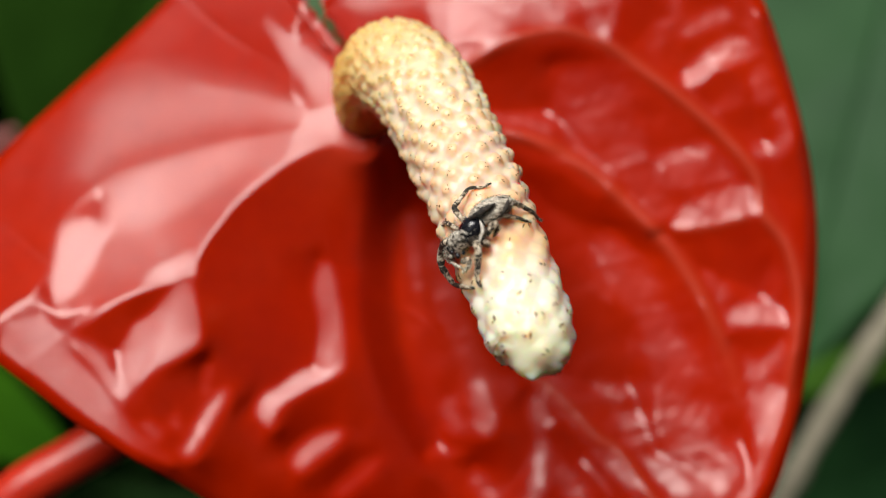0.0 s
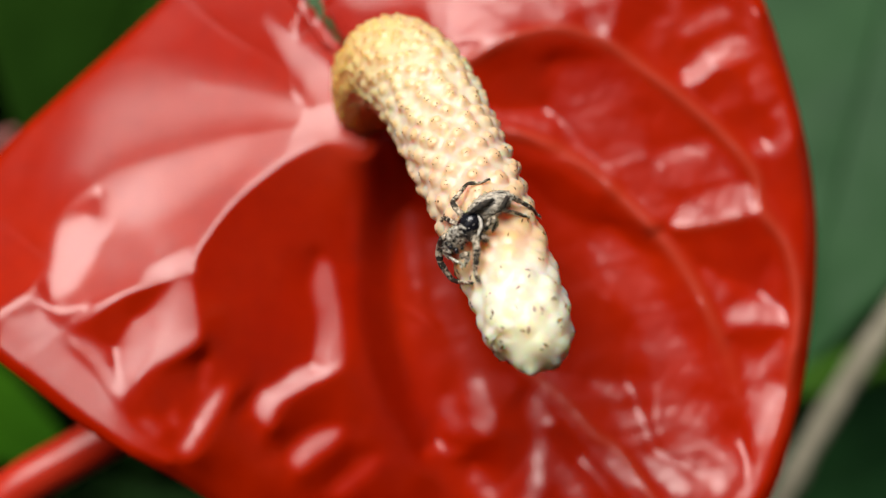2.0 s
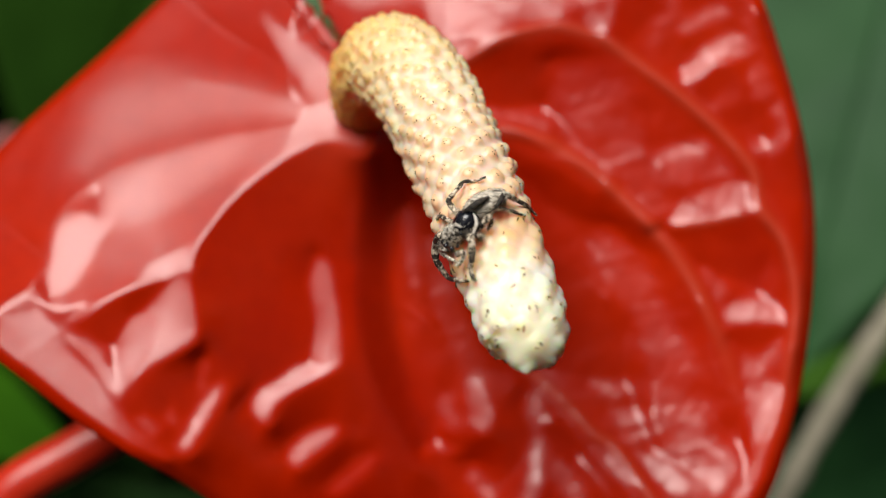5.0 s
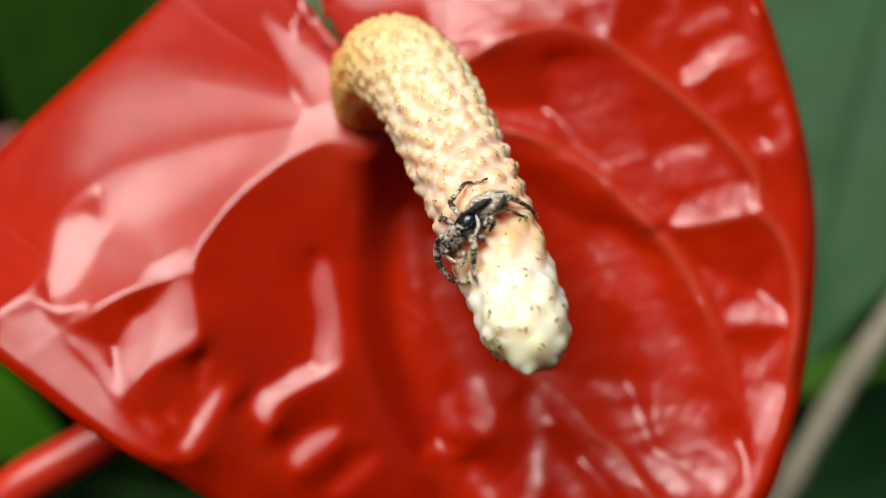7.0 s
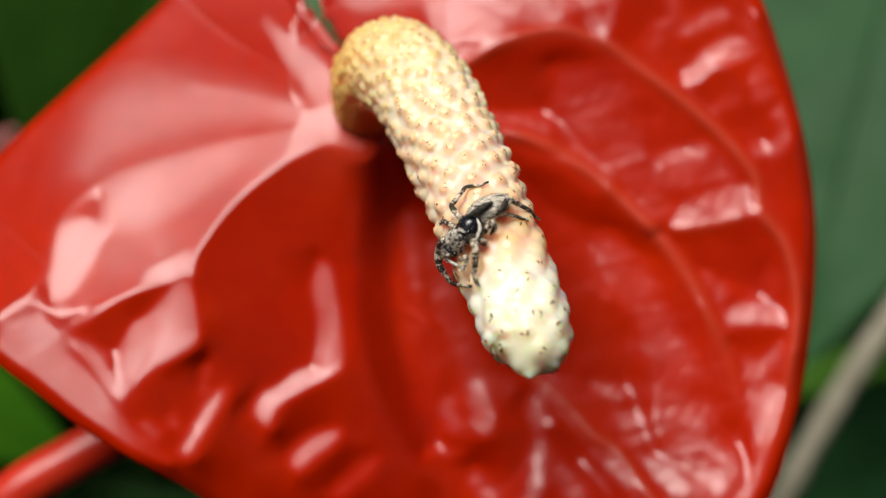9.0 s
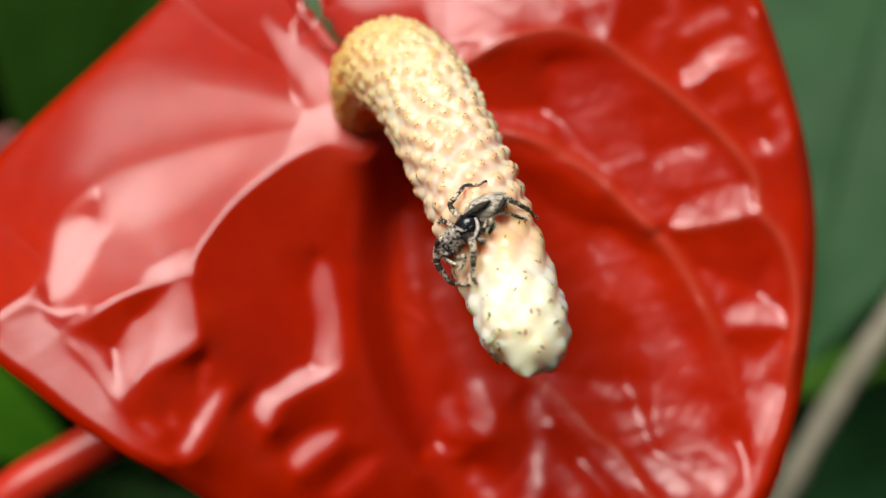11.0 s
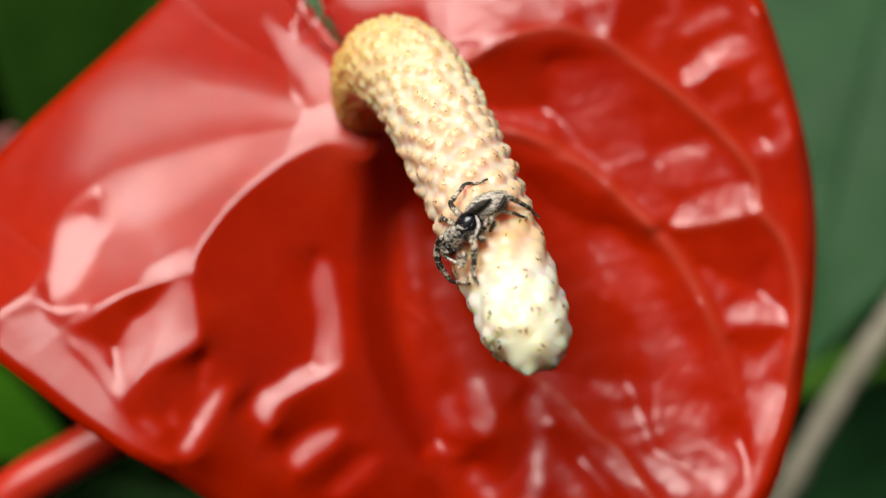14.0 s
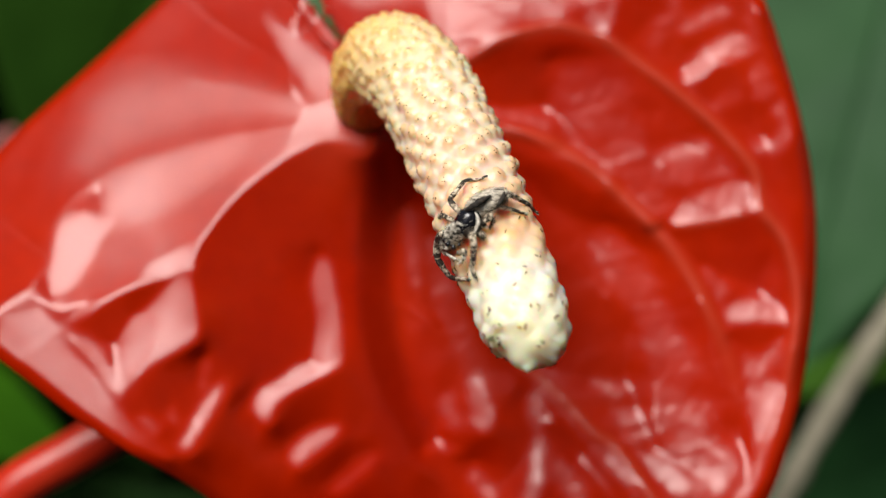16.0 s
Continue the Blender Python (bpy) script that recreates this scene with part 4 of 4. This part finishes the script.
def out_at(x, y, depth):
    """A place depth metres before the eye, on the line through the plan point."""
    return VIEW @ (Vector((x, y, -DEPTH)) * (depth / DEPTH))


def build_leaf(base, tip, wide, bend, material, label, root, seed, name="anthurium_leaf", category="leaf", lobes=0.12):
    """A broad leaf from base to tip: blade, midrib and a stalk down to the soil."""
    leaf = new(name)
    leaf.matrix_world = Matrix.Translation(base)
    tagged(leaf, label, category)
    axis = tip - base
    long = axis.length
    axis.normalize()
    to_eye = (Vector(EYE) - (base + tip) / 2).normalized()
    side = axis.cross(to_eye).normalized()
    face = side.cross(axis)
    bm = bmesh.new()
    nu, nv = 40, 18
    grid = []
    for i in range(nu + 1):
        s = i / nu
        half = wide / 2 * (math.sin(math.pi * min(1, s ** 0.62)) ** 0.75 if 0 < s < 1 else 0.02)
        row = []
        for j in range(-nv, nv + 1):
            q = j / nv
            back = lobes * long * (abs(q) ** 1.5) * max(0, 1 - s * 2.2)
            ripple = 0.012 * long * math.sin(s * 34 - abs(q) * 5) * abs(q) * (1 - abs(q))
            lift = -bend * long * (s - 0.4) ** 2 + 0.07 * half * abs(q) - 0.06 * half * q * q + ripple
            lift += 0.01 * long * noise.noise(Vector((s * 4, q * 2, seed)))
            row.append(bm.verts.new(axis * (s * long - back) + side * (q * half) + face * lift))
        grid.append(row)
    for a, b in zip(grid, grid[1:]):
        for j in range(2 * nv):
            bm.faces.new((a[j], a[j + 1], b[j + 1], b[j]))
    blade = part("blade", bm, material, leaf)
    thick = blade.modifiers.new("thickness", "SOLIDIFY")
    thick.thickness = 0.0007
    path = np.array([tuple(axis * (s * long) + face * (-bend * long * (s - 0.4) ** 2 + 0.0006)) for s in np.linspace(0.0, 0.97, 20)])
    bm = bmesh.new()
    tube(bm, path, np.linspace(0.0012, 0.0003, 20), 8)
    part("midrib", bm, material, leaf)
    foot = Vector(root) - base
    mid = foot * 0.4 + Vector((0, 0, 0.05)) - axis * 0.03
    path = smooth_path([tuple(Vector((0, 0, 0))), tuple(mid * 0.5 - axis * 0.02), tuple(mid), tuple(foot)], 10)
    bm = bmesh.new()
    tube(bm, path, np.linspace(0.002, 0.003, len(path)), 10)
    part("petiole", bm, material, leaf)
    return leaf


build_leaf(out_at(*(59.6, 53.7), 0.34), out_at(*(42.9, -14.6), 0.30), 0.085, 0.15, LEAF, "broad green leaf hanging behind the flower", (0.17, 0.45, -0.01), 1)
build_leaf(out_at(*(68.0, -8.3), 0.30), out_at(*(38.0, -18.9), 0.28), 0.011, 0.1, LEAF_MID, "narrow leaf in a lighter, lit green beside a dry twig", (0.2, 0.5, -0.01), 2, lobes=0.0)
build_leaf(out_at(*(63.8, -22.2), 0.42), out_at(*(38.0, -32.0), 0.38), 0.05, 0.1, LEAF, "shaded green leaf low behind the flower", (0.2, 0.55, -0.01), 3)
build_leaf(out_at(*(-25.3, 60.0), 0.42), out_at(*(-48.3, 9.8), 0.36), 0.13, 0.2, LEAF_HALF_SHADE, "leaf with shade put into its green, behind the flower", (-0.05, 0.5, -0.01), 4)
build_leaf(out_at(*(-74.1, -11.1), 0.30), out_at(*(-46.5, -25.5), 0.28), 0.030, 0.2, LEAF_LOW, "fresh green leaf below the flower", (-0.17, 0.36, -0.01), 5)
build_leaf(out_at(*(-5.8, -56.3), 0.34), out_at(*(-44.2, -29.2), 0.30), 0.05, 0.2, LEAF_SHADE, "leaf in a shade-darkened green, low behind the flower", (0.0, 0.4, -0.01), 6)
build_leaf(out_at(*(-24.0, 51.6), 0.22), out_at(*(-6.5, 12.6), 0.20), 0.022, 0.1, LEAF_LIGHT, "green leaf close behind the flower", (0.03, 0.34, -0.01), 8, lobes=0.0)
build_leaf(out_at(*(-62.3, 7.7), 0.30), out_at(*(-53.6, 14.0), 0.28), 0.010, 0.2, PINK, "pale pink bract of a neighbouring flower", (-0.2, 0.36, -0.01), 7, "pink_bract", "flower", 0.0)


def build_twig():
    rows = [out_at(*(77.7, 21.0), 0.31), out_at(*(63.8, 3.2), 0.29), out_at(*(54.7, -9.0), 0.275), out_at(*(48.5, -18.6), 0.268), out_at(*(42.9, -28.5), 0.262), out_at(*(38.0, -38.2), 0.26), out_at(*(32.5, -52.9), 0.27)]
    rows.append(Vector((rows[-1].x - 0.02, rows[-1].y + 0.05, -0.01)))
    path = smooth_path([tuple(p - rows[0]) for p in rows], 12)
    rng = random.Random(9)
    twig = new("dry_twig")
    twig.matrix_world = Matrix.Translation(rows[0])
    tagged(twig, "bare grey-brown dry twig leaning beside the flower", "twig")
    bm = bmesh.new()
    tube(bm, path, [0.0027 * (1 + 0.05 * math.sin(i * 0.7) + rng.uniform(-0.03, 0.03)) for i in range(len(path))], 16)
    part("stem", bm, BARK, twig)
    for i in (14, 31, 47):
        bm = bmesh.new()
        tube(bm, path[i - 1:i + 2], (0.0024, 0.00315, 0.0024), 14)
        part("node", bm, BARK, twig, "slightly swollen leaf scar ring")
    return twig


build_twig()


def build_foliage_screen():
    """Thick foliage ring, added mostly unseen to block mirrored sky; lower towards open sky."""
    rng = np.random.default_rng(5)
    count = 42000
    turn = rng.uniform(0, 2 * math.pi, count)
    rad = 0.62 + 0.8 * rng.random(count) ** 0.8
    x, y = rad * np.sin(turn), 0.12 + rad * np.cos(turn)
    openness = np.clip(np.cos(turn + 2.65), 0, 1) ** 2.2
    top = 2.1 - 1.15 * openness
    front = np.clip(np.cos(turn) * 3 - 1.5, 0, 1)
    top = top * (1 - front) + 0.75 * front
    z = rng.random(count) ** 0.8 * top
    # lower ground cover, also added out of view, goes on all round the ring
    more = 36000
    far_turn, far_rad = rng.uniform(0, 2 * math.pi, more), 1.3 + 3.7 * rng.random(more) ** 0.7
    clump = 0.5 + 0.5 * np.sin(far_turn * 9 + far_rad * 3) * np.cos(far_turn * 4 - far_rad * 5)
    x = np.concatenate((x, far_rad * np.sin(far_turn)))
    y = np.concatenate((y, 0.12 + far_rad * np.cos(far_turn)))
    z = np.concatenate((z, rng.random(more) * (0.12 + 0.4 * clump)))
    count += more
    size = rng.uniform(0.035, 0.085, count)
    size[-more:] *= 1.9
    yaw, pitch = rng.uniform(0, 2 * math.pi, count), rng.uniform(-1.2, 0.5, count)
    ax = np.stack((np.cos(yaw) * np.cos(pitch), np.sin(yaw) * np.cos(pitch), np.sin(pitch)), 1)
    side = np.stack((-np.sin(yaw), np.cos(yaw), 0 * yaw), 1)
    nor = np.cross(ax, side)
    c = np.stack((x, y, z), 1)
    s = size[:, None]
    co = np.stack((c, c + ax * s * 0.4 + side * s * 0.3 + nor * s * 0.08, c + ax * s + nor * s * -0.12, c + ax * s * 0.4 - side * s * 0.3 + nor * s * 0.08, c + ax * s * 0.45), 1).reshape(-1, 3)
    b = np.arange(count) * 5
    tris = np.concatenate([np.stack((b + i, b + j, b + 4), 1) for i, j in ((0, 1), (1, 2), (2, 3), (3, 0))])
    me = bpy.data.meshes.new("foliage_screen")
    me.from_pydata(co.tolist(), [], tris.tolist())
    tagged(finish("foliage_screen", me, LEAF_SHADE), "dense dark green leaves added round about, mostly unseen, to block low sky", kind="stuff")


build_foliage_screen()


# ---- sway ----
SWAY = [  # seconds, shift right and up (mm), turns about the right, up and forward axes (degrees)
    (0, 0.220, -0.077, 0.140, 0.058, -0.022),
    (0.5, 0.434, -0.111, 0.238, 0.367, -0.053),
    (1, 0.387, 0.258, -0.206, 0.142, -0.161),
    (1.5, 0.008, -0.177, 0.189, 0.023, 0.028),
    (2, 0.116, 0.202, -0.179, 0.044, -0.126),
    (2.5, -0.181, 0.798, -0.431, -0.338, -0.239),
    (3, -0.163, 0.942, -0.520, -0.346, -0.209),
    (3.5, -0.111, 0.524, -0.374, -0.129, -0.103),
    (4, -0.259, 0.703, -0.264, -0.365, -0.177),
    (6.5, 0.077, -0.094, 0.190, 0.024, -0.025),
    (7, -0.007, 0.287, -0.104, -0.145, -0.119),
    (7.5, -0.061, 0.323, -0.355, -0.206, -0.120),
    (8, -0.249, 0.087, -0.085, -0.390, -0.059),
    (8.5, -0.140, -0.105, 0.173, -0.188, 0.024),
    (9, -0.000, -0.000, -0.000, 0.000, -0.000),
    (11.5, -0.083, 0.032, -0.116, -0.216, -0.038),
    (12, -0.087, -0.005, 0.004, -0.244, -0.046),
    (12.5, -0.085, 0.008, 0.034, -0.155, -0.035),
    (13, -0.084, 0.010, -0.088, -0.158, -0.036),
    (13.5, -0.045, 0.072, -0.139, -0.099, -0.086),
    (14, 0.016, 0.203, -0.115, -0.173, -0.069),
    (14.5, -0.023, 0.243, -0.104, -0.199, -0.085),
    (15, 0.006, 0.275, -0.161, -0.092, -0.115),
    (15.5, 0.035, 0.322, -0.301, -0.110, -0.140),
    (16, 0.042, 0.498, -0.202, -0.239, -0.175),
]


def motions():
    pivot = Matrix.Translation(at(*HEART))
    flower_rows, spider_rows = [], []
    for t, x, y, rx, ry, rz in SWAY:
        m = FLOWER @ Matrix.Translation((x * 0.001, y * 0.001, 0)) @ pivot @ pose(0, 0, 0, rx, ry, rz) @ pivot.inverted()
        flower_rows.append((t, m))
        spider_rows.append((t, m @ SPIDER_SEAT))
    walk(FLOWER_THING, flower_rows)
    walk(SPIDER_THING, spider_rows)


motions()
